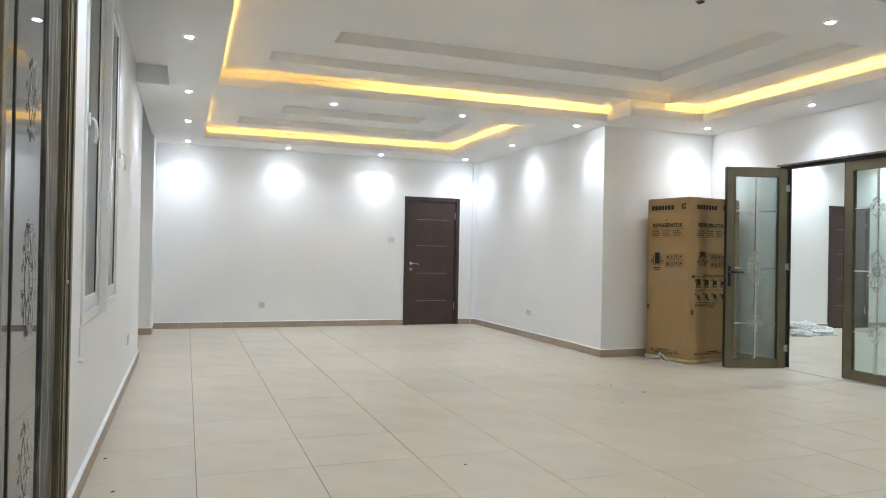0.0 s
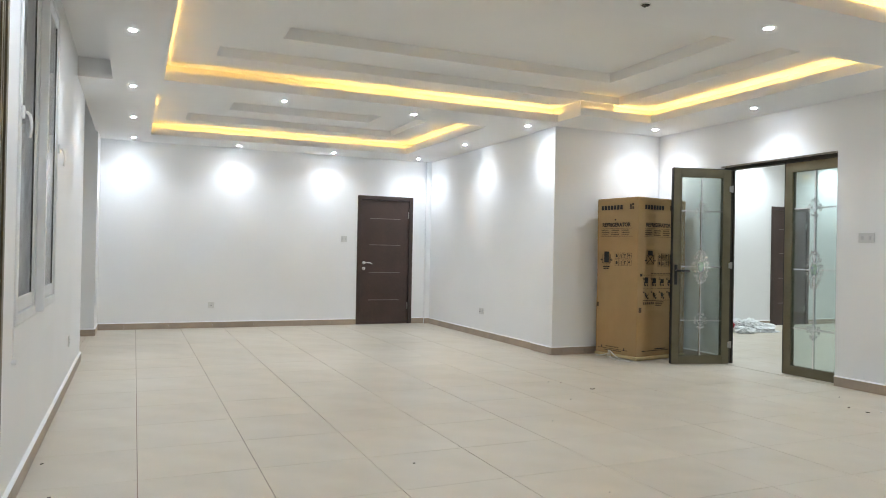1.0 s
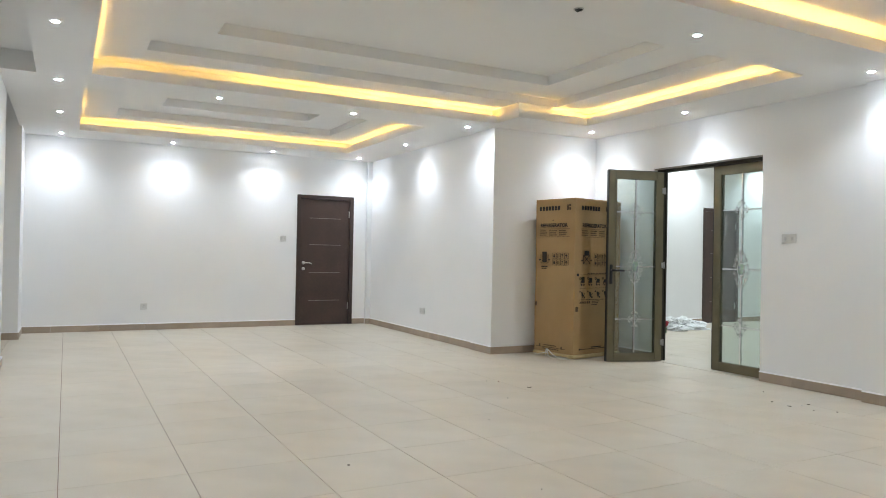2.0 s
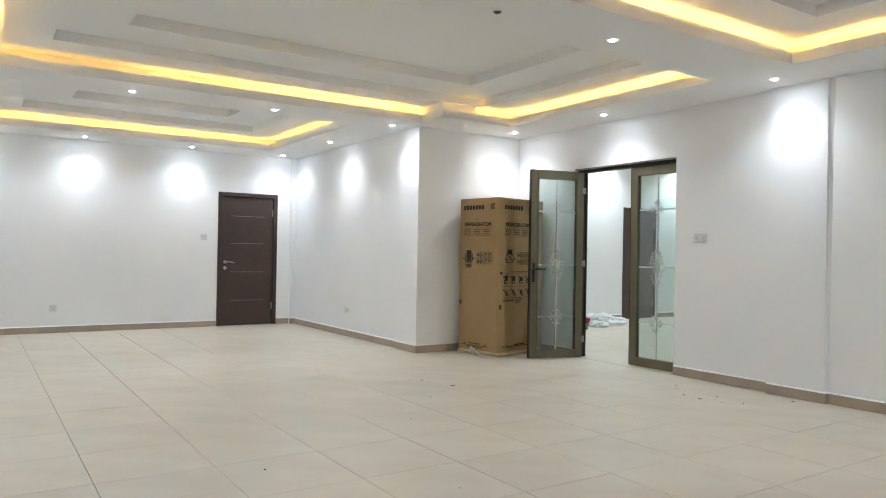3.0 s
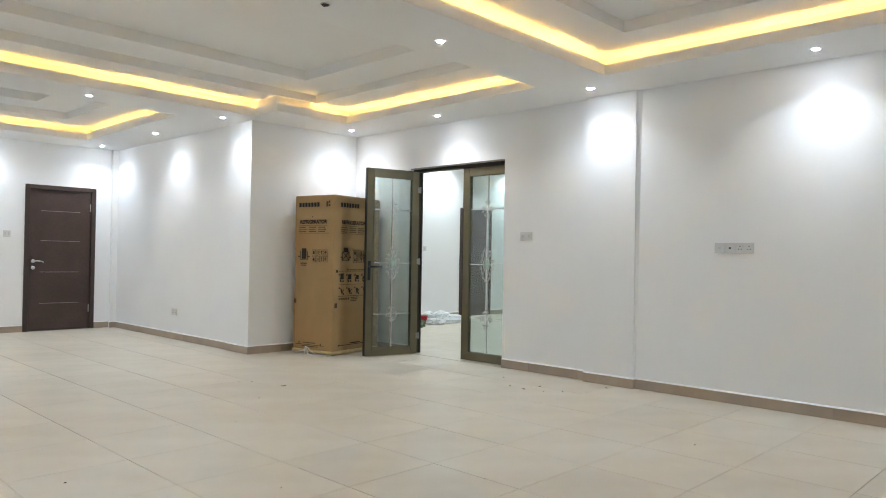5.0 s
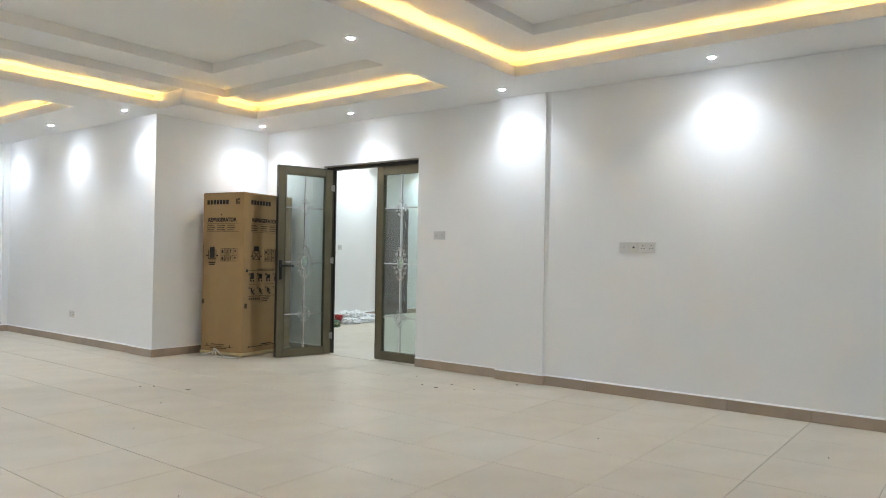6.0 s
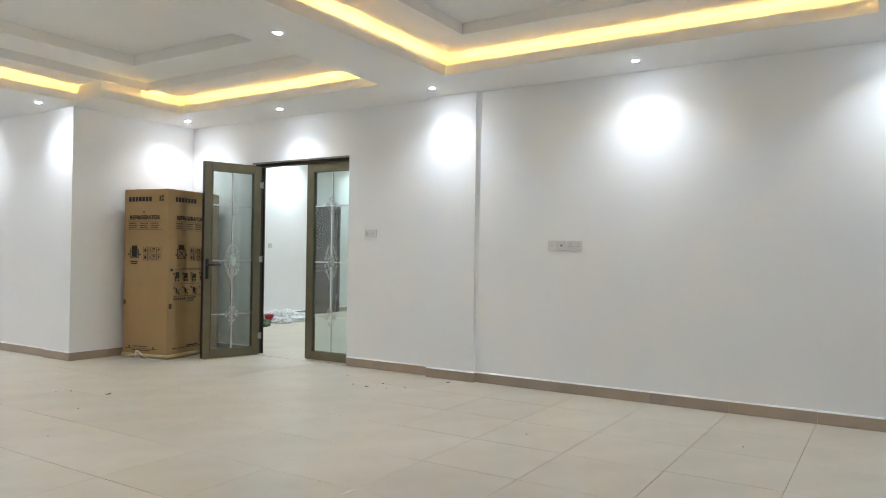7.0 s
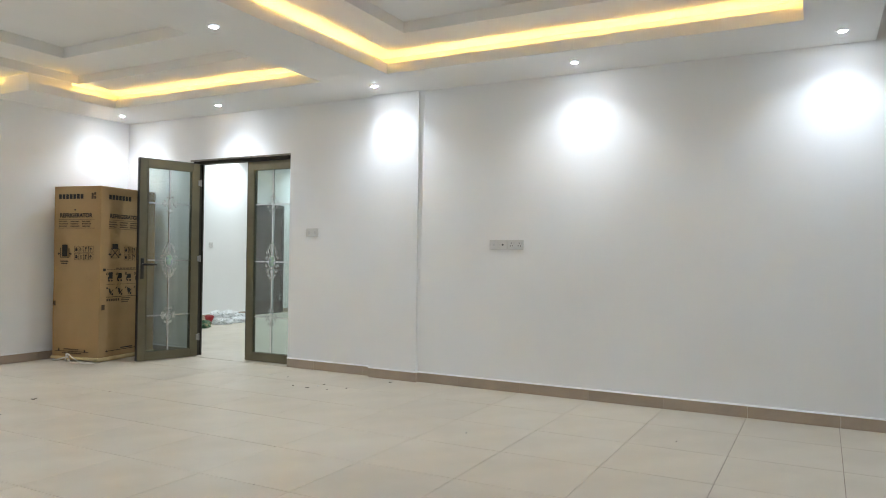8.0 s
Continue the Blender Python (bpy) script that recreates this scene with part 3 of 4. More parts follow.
def printed_side(face, u0, width, wide):
    # brand mark as plain blocks of its size
    k = width / 7
    ink(face, "brand_mark", bars(*[(u0 - 0.02 + i * k * 0.78, u0 - 0.02 + i * k * 0.78 + k * 0.6, 0.078, 0.128) for i in range(7)]))
    ink(face, "small_block", bars((u0 + width * 0.96, u0 + width * 0.96 + 0.028, 0.068, 0.13), (u0 + width * 0.96 + 0.032, u0 + width * 0.96 + 0.06, 0.062, 0.088), (u0 + width * 0.96 + 0.034, u0 + width * 0.96 + 0.06, 0.10, 0.13)), INK_SOFT)
    bm = lettering("REFRIGERATOR", 0.047, width)
    bmesh.ops.translate(bm, verts=bm.verts, vec=(u0, -0.327, 0.0006))
    ink(face, "lettering", bm, INK, "black printed word")
    rows = [(u0 - 0.02, u0 + width + 0.03, 0.345, 0.348), (u0 - 0.02, u0 + width + 0.03, 0.437, 0.440)]
    ink(face, "rule_line", bars(*rows), INK_SOFT)
    rows = []
    for j in range(3):
        for i in range(3):
            a = u0 - 0.012 + i * (width + 0.03) / 3
            b = a + width * (0.25 + 0.03 * ((i + j) % 2))
            n = 7
            for q in range(n):
                rows.append((a + (b - a) * q / n, a + (b - a) * (q + 0.72) / n, 0.362 + j * 0.025, 0.374 + j * 0.025))
    ink(face, "small_print", bars(*rows), INK_SOFT)
    # handling marks: appliance between arrows and clamps
    c, v = u0 + (0.08 if wide else 0.07), 0.70
    bm = bmesh.new()
    if wide:
        add_box(bm, c - 0.04, c + 0.04, -v + 0.045, -v + 0.10, 0, 0.0006)
        for s in (-1, 1):
            add_tube(bm, [(c - s * 0.055, -v - 0.045, 0), (c + s * 0.05, -v + 0.05, 0)], 0.0035, 4)
        add_tube(bm, [(c - 0.058, -v - 0.05, 0), (c + 0.058, -v - 0.05, 0)], 0.003, 4)
    else:
        add_box(bm, c - 0.036, c + 0.036, -v - 0.04, -v + 0.085, 0, 0.0006)
        add_tube(bm, [(c - 0.055, -v - 0.05, 0), (c + 0.055, -v - 0.05, 0)], 0.003, 4)
    for s in (-1, 1):
        add_box(bm, c + s * 0.058 - 0.004, c + s * 0.058 + 0.004, -v - 0.05, -v + 0.05, 0, 0.0006)
        arrow(bm, c + s * 0.078, v + 0.012, 0.018, s)
    ink(face, "handling_mark", bm)
    if not wide:
        ink(face, "small_print", bars((c - 0.055, c + 0.05, 0.785, 0.797), (c - 0.045, c + 0.04, 0.808, 0.819)))
    # two rows of small pictograms
    g0, g = u0 + (0.20 if not wide else 0.215), 0.0625
    bm = bmesh.new()
    for j in range(2):
        for i in range(4):
            u, v = g0 + i * g, 0.63 + j * 0.078
            for seg in (((u, v), (u + g - 0.004, v)), ((u, v + 0.065), (u + g - 0.004, v + 0.065)), ((u, v), (u, v + 0.065)), ((u + g - 0.004, v), (u + g - 0.004, v + 0.065))):
                add_tube(bm, [(seg[0][0], -seg[0][1], 0), (seg[1][0], -seg[1][1], 0)], 0.0012, 4)
            q = (i + 4 * j) % 4
            if q == 0:
                add_box(bm, u + 0.012, u + 0.04, -v - 0.05, -v - 0.03, 0, 0.0006), poly(bm, [(u + 0.008, v + 0.025), (u + 0.044, v + 0.03), (u + 0.026, v + 0.012)])
            elif q == 1:
                add_box(bm, u + 0.014, u + 0.020, -v - 0.055, -v - 0.015, 0, 0.0006), add_box(bm, u + 0.034, u + 0.040, -v - 0.055, -v - 0.015, 0, 0.0006)
            elif q == 2:
                poly(bm, [(u + 0.012, v + 0.012), (u + 0.040, v + 0.012), (u + 0.028, v + 0.035), (u + 0.03, v + 0.055), (u + 0.02, v + 0.055), (u + 0.022, v + 0.035)])
            else:
                poly(bm, [(u + 0.008, v + 0.032), (u + 0.026, v + 0.010), (u + 0.046, v + 0.032)]), add_box(bm, u + 0.025, u + 0.029, -v - 0.056, -v - 0.03, 0, 0.0006)
    ink(face, "pictogram_grid", bm)


printed_side(LEFT_FACE, 0.09, 0.43, False)
printed_side(RIGHT_FACE, 0.12, 0.43, True)
bm = bmesh.new()
add_cyl(bm, (0.29, -0.245, 0.002), (0, 0, 1), 0.008, 0.006, 10)
ink(LEFT_FACE, "grip_hole", bm)
ink(LEFT_FACE, "small_block", bars((0.015, 0.05, 1.215, 1.265)), INK_SOFT)
ink(LEFT_FACE, "rule_line", bars((0.05, 0.5, 1.742, 1.747), (0.10, 0.115, 1.715, 1.742), (0.44, 0.455, 1.72, 1.75)))
ink(LEFT_FACE, "small_print", bars(*[(0.17 + 0.025 * i, 0.19 + 0.025 * i, 1.715, 1.727) for i in range(8)], *[(0.15 + 0.026 * i, 0.172 + 0.026 * i, 1.757, 1.768) for i in range(10)]), INK_SOFT)
bm = bars((0.035, 0.072, 0.862, 0.892), (0.085, 0.66, 0.874, 0.878), (0.085, 0.66, 1.03, 1.033), (0.085, 0.66, 1.163, 1.168))
for i in range(4):
    u = 0.085 + i * 0.135
    for j, v in enumerate((0.93, 1.07)):
        if j == 0:
            ring(bm, u + 0.012, v - 0.01, 0.012, 0.006)
            add_box(bm, u + 0.03, u + 0.085, -v - 0.04, -v + 0.028 - 0.01 * i, 0, 0.0006)
            add_box(bm, u + 0.018, u + 0.03, -v - 0.06, -v - 0.02, 0, 0.0006)
            for q in (0.035, 0.075):
                add_cyl(bm, (u + q, -v - 0.062, 0.0003), (0, 0, 1), 0.012, 0.0006, 10)
        else:
            for s in (-1, 1):
                add_tube(bm, [(u + 0.002, -v + 0.008 * s, 0), (u + 0.02, -v - 0.008 * s, 0)], 0.003, 4)
            poly(bm, [(u + 0.03, v + 0.0), (u + 0.055 + 0.01 * i, v + 0.01), (u + 0.07, v + 0.065), (u + 0.04, v + 0.05)])
            add_tube(bm, [(u + 0.05, -v - 0.07, 0), (u + 0.095, -v - 0.02, 0)], 0.0035, 4)
            add_cyl(bm, (u + 0.085, -v - 0.068, 0.0003), (0, 0, 1), 0.013, 0.0006, 10)
ink(RIGHT_FACE, "pictogram_rows", bm)
ink(RIGHT_FACE, "small_print", bars(*[(0.09 + 0.032 * i, 0.112 + 0.032 * i, 1.185, 1.21) for i in range(6)], *[(0.30, 0.44 - 0.02 * j, 1.18 + 0.02 * j, 1.19 + 0.02 * j) for j in range(3)], *[(0.22 + 0.05 * i, 0.26 + 0.05 * i, 0.855, 0.866) for i in range(8)]), INK_SOFT)
ink(RIGHT_FACE, "small_block", bars((0.02, 0.065, 1.245, 1.30)), INK_SOFT)
bm = bars((0.10, 0.66, 1.735, 1.742), (0.30, 0.48, 1.715, 1.728))
poly(bm, [(0.08, 1.738), (0.11, 1.725), (0.11, 1.751)])
ink(RIGHT_FACE, "rule_line", bm)
# packing straps curling out from under the carton
STRAP_RUNS = (
    ((-0.012, 0.37, 0.012), (-0.035, 0.36, 0.05), (-0.06, 0.345, 0.088), (-0.085, 0.335, 0.092), (-0.10, 0.325, 0.06), (-0.115, 0.32, 0.012)),
    ((-0.06, 0.345, 0.088), (-0.075, 0.30, 0.075), (-0.085, 0.24, 0.045), (-0.09, 0.17, 0.018), (-0.08, 0.08, 0.010), (-0.075, -0.03, 0.008)),
    ((-0.035, 0.36, 0.05), (-0.05, 0.42, 0.035), (-0.06, 0.49, 0.015), (-0.05, 0.55, 0.008), (-0.02, 0.58, 0.008)),
    ((-0.10, 0.30, 0.030), (-0.13, 0.22, 0.010), (-0.12, 0.10, 0.008), (-0.06, -0.02, 0.008)),
)
for run in STRAP_RUNS:
    bm = bmesh.new()
    add_tube(bm, run, 0.007, 6)
    part("packing_strap", bm, STRAP, carton, "white plastic packing strap", True)


# ---- switches and sockets ----
def wall_plate(name, m, w, h, label, kind_of, gangs):
    """Origin at the plate's centre on the wall; x across, z up, the room towards -y."""
    p = thing(name, m, label, kind_of, "wall plates")
    part("plate", boxes((-w / 2, w / 2, -0.010, 0.0, -h / 2, h / 2), bevel=0.003), PLASTIC, p)
    step = w / len(gangs)
    for i, g in enumerate(gangs):
        x = -w / 2 + step * (i + 0.5)
        if g == "r":
            part("rocker", boxes((x - step * 0.16, x + step * 0.16, -0.014, -0.009, -h * 0.20, h * 0.20), bevel=0.002), PLASTIC_GREY, p)
        elif g == "s":
            for dx, dz in ((0, 0.016), (-0.011, -0.008), (0.011, -0.008)):
                part("pin_hole", boxes((x + dx - 0.004, x + dx + 0.004, -0.0108, -0.0095, dz - 0.005, dz + 0.003)), PLASTIC_DARK, p)
            part("rocker", boxes((x + 0.020, x + 0.028, -0.013, -0.009, 0.006, 0.022), bevel=0.001), PLASTIC_GREY, p)
        elif g == "h":
            bm = bmesh.new()
            add_cyl(bm, (x, -0.0105, 0), (0, 1, 0), 0.009, 0.003, 14)
            part("outlet", bm, PLASTIC_DARK, p)
        elif g == "b":
            part("outlet", boxes((x - 0.010, x + 0.010, -0.0125, -0.009, -0.008, 0.008), bevel=0.001), PLASTIC_GREY, p)
        for dx in (-1, 1):
            if g in "hb":
                bm = bmesh.new()
                add_cyl(bm, (x + dx * 0.03, -0.0105, 0), (0, 1, 0), 0.003, 0.002, 8)
                part("screw", bm, PLASTIC_GREY, p)
    return p


wall_plate("light_switch", pose(3.24, NY, 1.378), 0.09, 0.09, "white single light switch beside the dark door", "switch", "rr")
wall_plate("power_socket", pose(1.22, NY, 0.34), 0.09, 0.088, "white single power socket low on the wall", "socket", "s")
wall_plate("power_socket", pose(AX, 9.36, 0.365, rz=-90), 0.147, 0.086, "white double power socket low on the wall", "socket", "ss")
wall_plate("light_switch", pose(EX, 4.668, 1.387, rz=-90), 0.15, 0.086, "white double light switch beside the glazed door", "switch", "rr")
for y, w, g, lab in ((2.634, 0.086, "b", "white single aerial outlet plate in a row of plates"), (2.548, 0.086, "h", "white single outlet plate with a dark round port"),
                     (2.430, 0.147, "ss", "white double power socket in a row of plates")):
    wall_plate("wall_outlet" if g != "ss" else "power_socket", pose(6.2, y, 1.272, rz=-90), w - 0.001, 0.086, lab, "socket", g)
wall_plate("power_socket", pose(WX, 7.07, 0.37, rz=90), 0.09, 0.088, "white power socket low beside the window", "socket", "s")
wall_plate("light_switch", pose(9.645, FY1, 1.31), 0.09, 0.088, "white light switch in the next room", "switch", "r")


# ---- window ----
win = thing("window_1", pose(WX, 4.03, 0.80), "white casement window with dark panes and curved handles", "window", kind="structure")
ww, wh = 1.75, 1.945
part("window_frame", boxes((-0.13, 0.010, 0, 0.06, 0, wh), (-0.13, 0.010, ww - 0.06, ww, 0, wh), (-0.13, 0.010, 0.06, ww - 0.06, 0, 0.05), (-0.13, 0.010, 0.06, ww - 0.06, wh - 0.05, wh), bevel=0.003), PVC, win)
part("mullion", boxes((-0.12, 0.006, 0.66, 0.74, 0.05, wh - 0.05), bevel=0.003), PVC, win)
for y0, y1 in ((0.065, 0.655), (0.745, ww - 0.065)):
    s = part("window_sash", boxes((-0.06, 0.0, y0, y0 + 0.06, 0.055, wh - 0.055), (-0.06, 0.0, y1 - 0.05, y1, 0.055, wh - 0.055), (-0.06, 0.0, y0 + 0.06, y1 - 0.05, 0.055, 0.125),
                                   (-0.06, 0.0, y0 + 0.06, y1 - 0.05, wh - 0.125, wh - 0.055), bevel=0.004), PVC, win)
    part("pane", boxes((-0.012, -0.006, y0 + 0.05, y1 - 0.04, 0.115, wh - 0.115)), NIGHT_GLASS, s, "dark night glass")
    part("gasket", boxes((-0.0055, 0.001, y0 + 0.061, y0 + 0.066, 0.126, wh - 0.126), (-0.0055, -0.002, y1 - 0.056, y1 - 0.051, 0.126, wh - 0.126)), DARK_TRIM_AND_SHADE, s, "dark rubber gasket")
# the stile of the middle casement stands proud of the wall
part("meeting_stile", boxes((0.0065, 0.048, 0.70, 0.75, 0.012, wh - 0.06), bevel=0.004), PVC, win, "white meeting stile standing proud")
part("screen_frame", boxes((-0.11, -0.075, 0.34, 0.40, 0.06, wh - 0.06), (-0.11, -0.075, 0.52, 0.58, 0.06, wh - 0.06), bevel=0.002), BRONZE, win, "bronze screen frame behind the glass")
for y, z in ((0.03, 0.985), (ww - 0.03, 1.03)):
    bm = bmesh.new()
    add_box(bm, 0.010, 0.024, y - 0.014, y + 0.014, z - 0.03, z + 0.03, bevel=0.003)
    add_tube(bm, [(0.018, y, z), (0.034, y, z), (0.044, y, z - 0.012), (0.051, y, z - 0.045), (0.051, y, z - 0.08), (0.046, y, z - 0.115)], 0.0075, 8)
    part("handle", bm, PVC, win, "white curved handle", True)
part("window_sill", boxes((0, 0.006, -0.02, ww + 0.02, -0.14, -0.004), bevel=0.002), WALL, win, "roughly plastered sill patch")
bm = bmesh.new()
add_cyl(bm, (0.01, -0.02, -0.16), (1, 0, 0), 0.012, 0.02, 10)
part("plaster_lump", bm, WALL, win)

# ---- sliding door ----
def streaked(name, dark, pale):
    """Dark board with long pale streaks that run up and down it."""
    m = mat(name, dark, 0.5, vary=0.2, scale=9)
    nt = m.node_tree
    tc, mp, nz, mr, mix = (nt.nodes.new("ShaderNode" + k) for k in ("TexCoord", "Mapping", "TexNoise", "MapRange", "Mix"))
    mp.inputs["Scale"].default_value = (30, 30, 2.2)
    nz.inputs["Scale"].default_value, nz.inputs["Detail"].default_value, nz.inputs["Distortion"].default_value = 1.0, 4.0, 1.6
    mr.inputs["From Min"].default_value, mr.inputs["From Max"].default_value = 0.48, 0.66
    mix.data_type = "RGBA"
    mix.inputs["B"].default_value = (*pale, 1)
    b = nt.nodes["Principled BSDF"]
    nt.links.new(b.inputs["Base Color"].links[0].from_socket, mix.inputs["A"])
    nt.links.new(tc.outputs["Object"], mp.inputs["Vector"])
    nt.links.new(mp.outputs[0], nz.inputs["Vector"])
    nt.links.new(nz.outputs["Fac"], mr.inputs["Value"])
    nt.links.new(mr.outputs[0], mix.inputs["Factor"])
    nt.links.new(mix.outputs["Result"], b.inputs["Base Color"])
    return m


STREAK = streaked("streaked_dark_board", (0.06, 0.058, 0.048), (0.27, 0.26, 0.22))
sd = thing("sliding_door", pose(WX, 2.16, 0), "bronze aluminium sliding glass door with ornamented panes at night", "sliding door")
sw, sh = 1.52, 2.26
# Jamb width, and the front leaf's stile width below, fit the camera's view.
JAMB = 0.225
bm = boxes((-0.17, 0.002, sw - JAMB, sw, 0, sh), (-0.17, 0.005, 0, 0.035, 0, sh), (-0.17, 0.005, 0.035, sw - JAMB, sh - 0.04, sh), (-0.17, 0.005, 0.035, sw - JAMB, 0, 0.02), bevel=0.003)
for y, wide, out in ((sw - JAMB + 0.002, 0.012, 0.006), (sw - 0.165, 0.030, 0.009), (sw - 0.10, 0.016, 0.006), (sw - 0.05, 0.044, 0.011)):
    add_box(bm, 0.0022, out, y, y + wide, 0.02, sh - 0.01, bevel=0.0015)
part("door_frame", bm, BRONZE, sd, "bronze aluminium track frame")
bm = bmesh.new()
add_cyl(bm, (0.012, sw - 0.15, 1.03), (1, 0, 0), 0.008, 0.012, 12)
part("latch_stud", bm, CHROME, sd, "small steel latch stud")
for k, (y0, y1, x, c) in enumerate(((0.36, sw - JAMB - 0.003, -0.03, 0.83), (0.04, 0.40, -0.10, 0.22))):
    s = 0.05
    leaf = part("sliding_leaf", boxes((x - 0.016, x + 0.016, y0, y0 + s, 0.022, sh - 0.045), (x - 0.016, x + 0.016, y0 + s, y1 - s, 0.022, 0.10),
                        (x - 0.016, x + 0.016, y0 + s, y1 - s, sh - 0.12, sh - 0.045), bevel=0.003), BRONZE, sd, "bronze sliding leaf with dark glass")
    wide = 0.26 if not k else s
    part("stile", boxes((x - 0.018, x + 0.014, y1 - wide, y1, 0.022, sh - 0.045), bevel=0.003), STREAK, leaf, "wide dark stile with pale streaks")
    part("pane", boxes((x - 0.004, x + 0.004, y0 + s - 0.01, y1 - wide + 0.01, 0.09, sh - 0.11)), NIGHT_GLASS, leaf, "dark night glass")
    if not k:
        part("glazing_bar", boxes((x - 0.008, x + 0.008, 0.555, 0.569, 0.1, sh - 0.12)), DARK_TRIM_AND_SHADE, leaf, "thin dark glazing bar")
    for z in (0.45, 1.06, 1.66):
        bm = bmesh.new()
        scrolls(bm, 0.17, 0.40 if z == 1.06 else 0.3, 0.0012, z == 1.06)
        bmesh.ops.transform(bm, matrix=Matrix.Translation((x + 0.010, c, z)) @ Matrix.Rotation(math.pi / 2, 4, "Z"), verts=bm.verts)
        part("scroll_ornament", bm, SILVER, leaf, "silver scrollwork ornament", True)

# ---- ceiling hook plate ----
hook = thing("ceiling_hook", pose(2.96, 3.745, SOFFIT), "small dark metal fan hook in the ceiling", "ceiling hook")
bm = bmesh.new()
add_cyl(bm, (0, 0, -0.003), (0, 0, 1), 0.032, 0.006, 18)
part("plate", bm, PLASTIC, hook)
bm = bmesh.new()
add_cyl(bm, (0, 0, -0.008), (0, 0, 1), 0.021, 0.005, 16, 0.026)
add_box(bm, -0.006, 0.006, -0.014, 0.014, -0.016, -0.009)
part("hook", bm, BLACK, hook)

# ---- things on the floor of the next room ----
FILM = bpy.data.materials.new("clear_plastic_film")
FILM.use_nodes = True
p = FILM.node_tree.nodes["Principled BSDF"]
p.inputs["Base Color"].default_value = (0.88, 0.89, 0.89, 1)
p.inputs["Roughness"].default_value = 0.5
p.inputs["Transmission Weight"].default_value = 0.25
p.inputs["IOR"].default_value = 1.15
RED = mat("red_plastic", (0.34, 0.012, 0.02), 0.35, vary=0.05)
GREEN = mat("green_sack", (0.045, 0.14, 0.07), 0.5, vary=0.3, scale=18, stain=(0.5, 0.3, 0.15), stain_amount=0.7, stain_scale=14)


def crumpled(name, m, sx, sy, sz, seed, material, label, category, group=""):
    bm = bmesh.new()
    bmesh.ops.create_icosphere(bm, subdivisions=5, radius=1)
    off = Vector((seed * 3.7, seed * 1.3, seed))
    for v in bm.verts:
        d = v.co.normalized()
        r = 0.8 + 0.45 * noise.noise(d * 1.7 + off) + 0.32 * abs(noise.noise(d * 4 + off)) + 0.18 * abs(noise.noise(d * 9 + off))
        v.co = Vector((d.x * r * sx, d.y * r * sy, max(d.z * r * sz + sz * 0.35, 0.001)))
    ob = new(name, mesh_of(name, bm, material))
    ob.matrix_basis = m
    return tagged(ob, label, category, group)


for k, (x, y, sx, sy, sz) in enumerate(((9.35, 9.05, 0.26, 0.2, 0.15), (9.75, 9.2, 0.24, 0.16, 0.10), (9.1, 8.8, 0.18, 0.15, 0.08), (10.05, 9.3, 0.2, 0.14, 0.07), (9.55, 8.8, 0.22, 0.14, 0.06))):
    crumpled("plastic_bag", pose(x, y, 0, rz=40 * k), sx, sy, sz, k + 1, FILM, "crumpled clear white plastic wrapping on the floor", "plastic bag", "plastic wrapping")
crumpled("sack", pose(8.50, 8.62, 0, rz=30), 0.17, 0.12, 0.10, 9, GREEN, "small green printed sack slumped on the tiles", "sack")
bm = bmesh.new()
add_cyl(bm, (0, 0, 0.06), (0, 0, 1), 0.055, 0.12, 20, 0.07)
add_cyl(bm, (0, 0, 0.124), (0, 0, 1), 0.078, 0.012, 20)
tub = thing("plastic_tub", pose(9.0, 8.98, 0.0), "small red plastic tub with a lid", "tub")
part("tub_body", bm, RED, tub)
bm = bmesh.new()
add_cyl(bm, (0, 0, 0.137), (0, 0, 1), 0.06, 0.014, 20)
part("lid", bm, RED, tub)
bt = thing("bottle", pose(8.30, 8.72, 0), "dark plastic bottle standing on the floor", "bottle")
bm = bmesh.new()
add_cyl(bm, (0, 0, 0.13), (0, 0, 1), 0.07, 0.26, 18)
add_cyl(bm, (0, 0, 0.30), (0, 0, 1), 0.07, 0.08, 18, 0.025)
part("bottle_body", bm, BLACK, bt, "", True)
bm = bmesh.new()
add_cyl(bm, (0, 0, 0.36), (0, 0, 1), 0.026, 0.04, 14)
part("cap", bm, BLACK, bt)

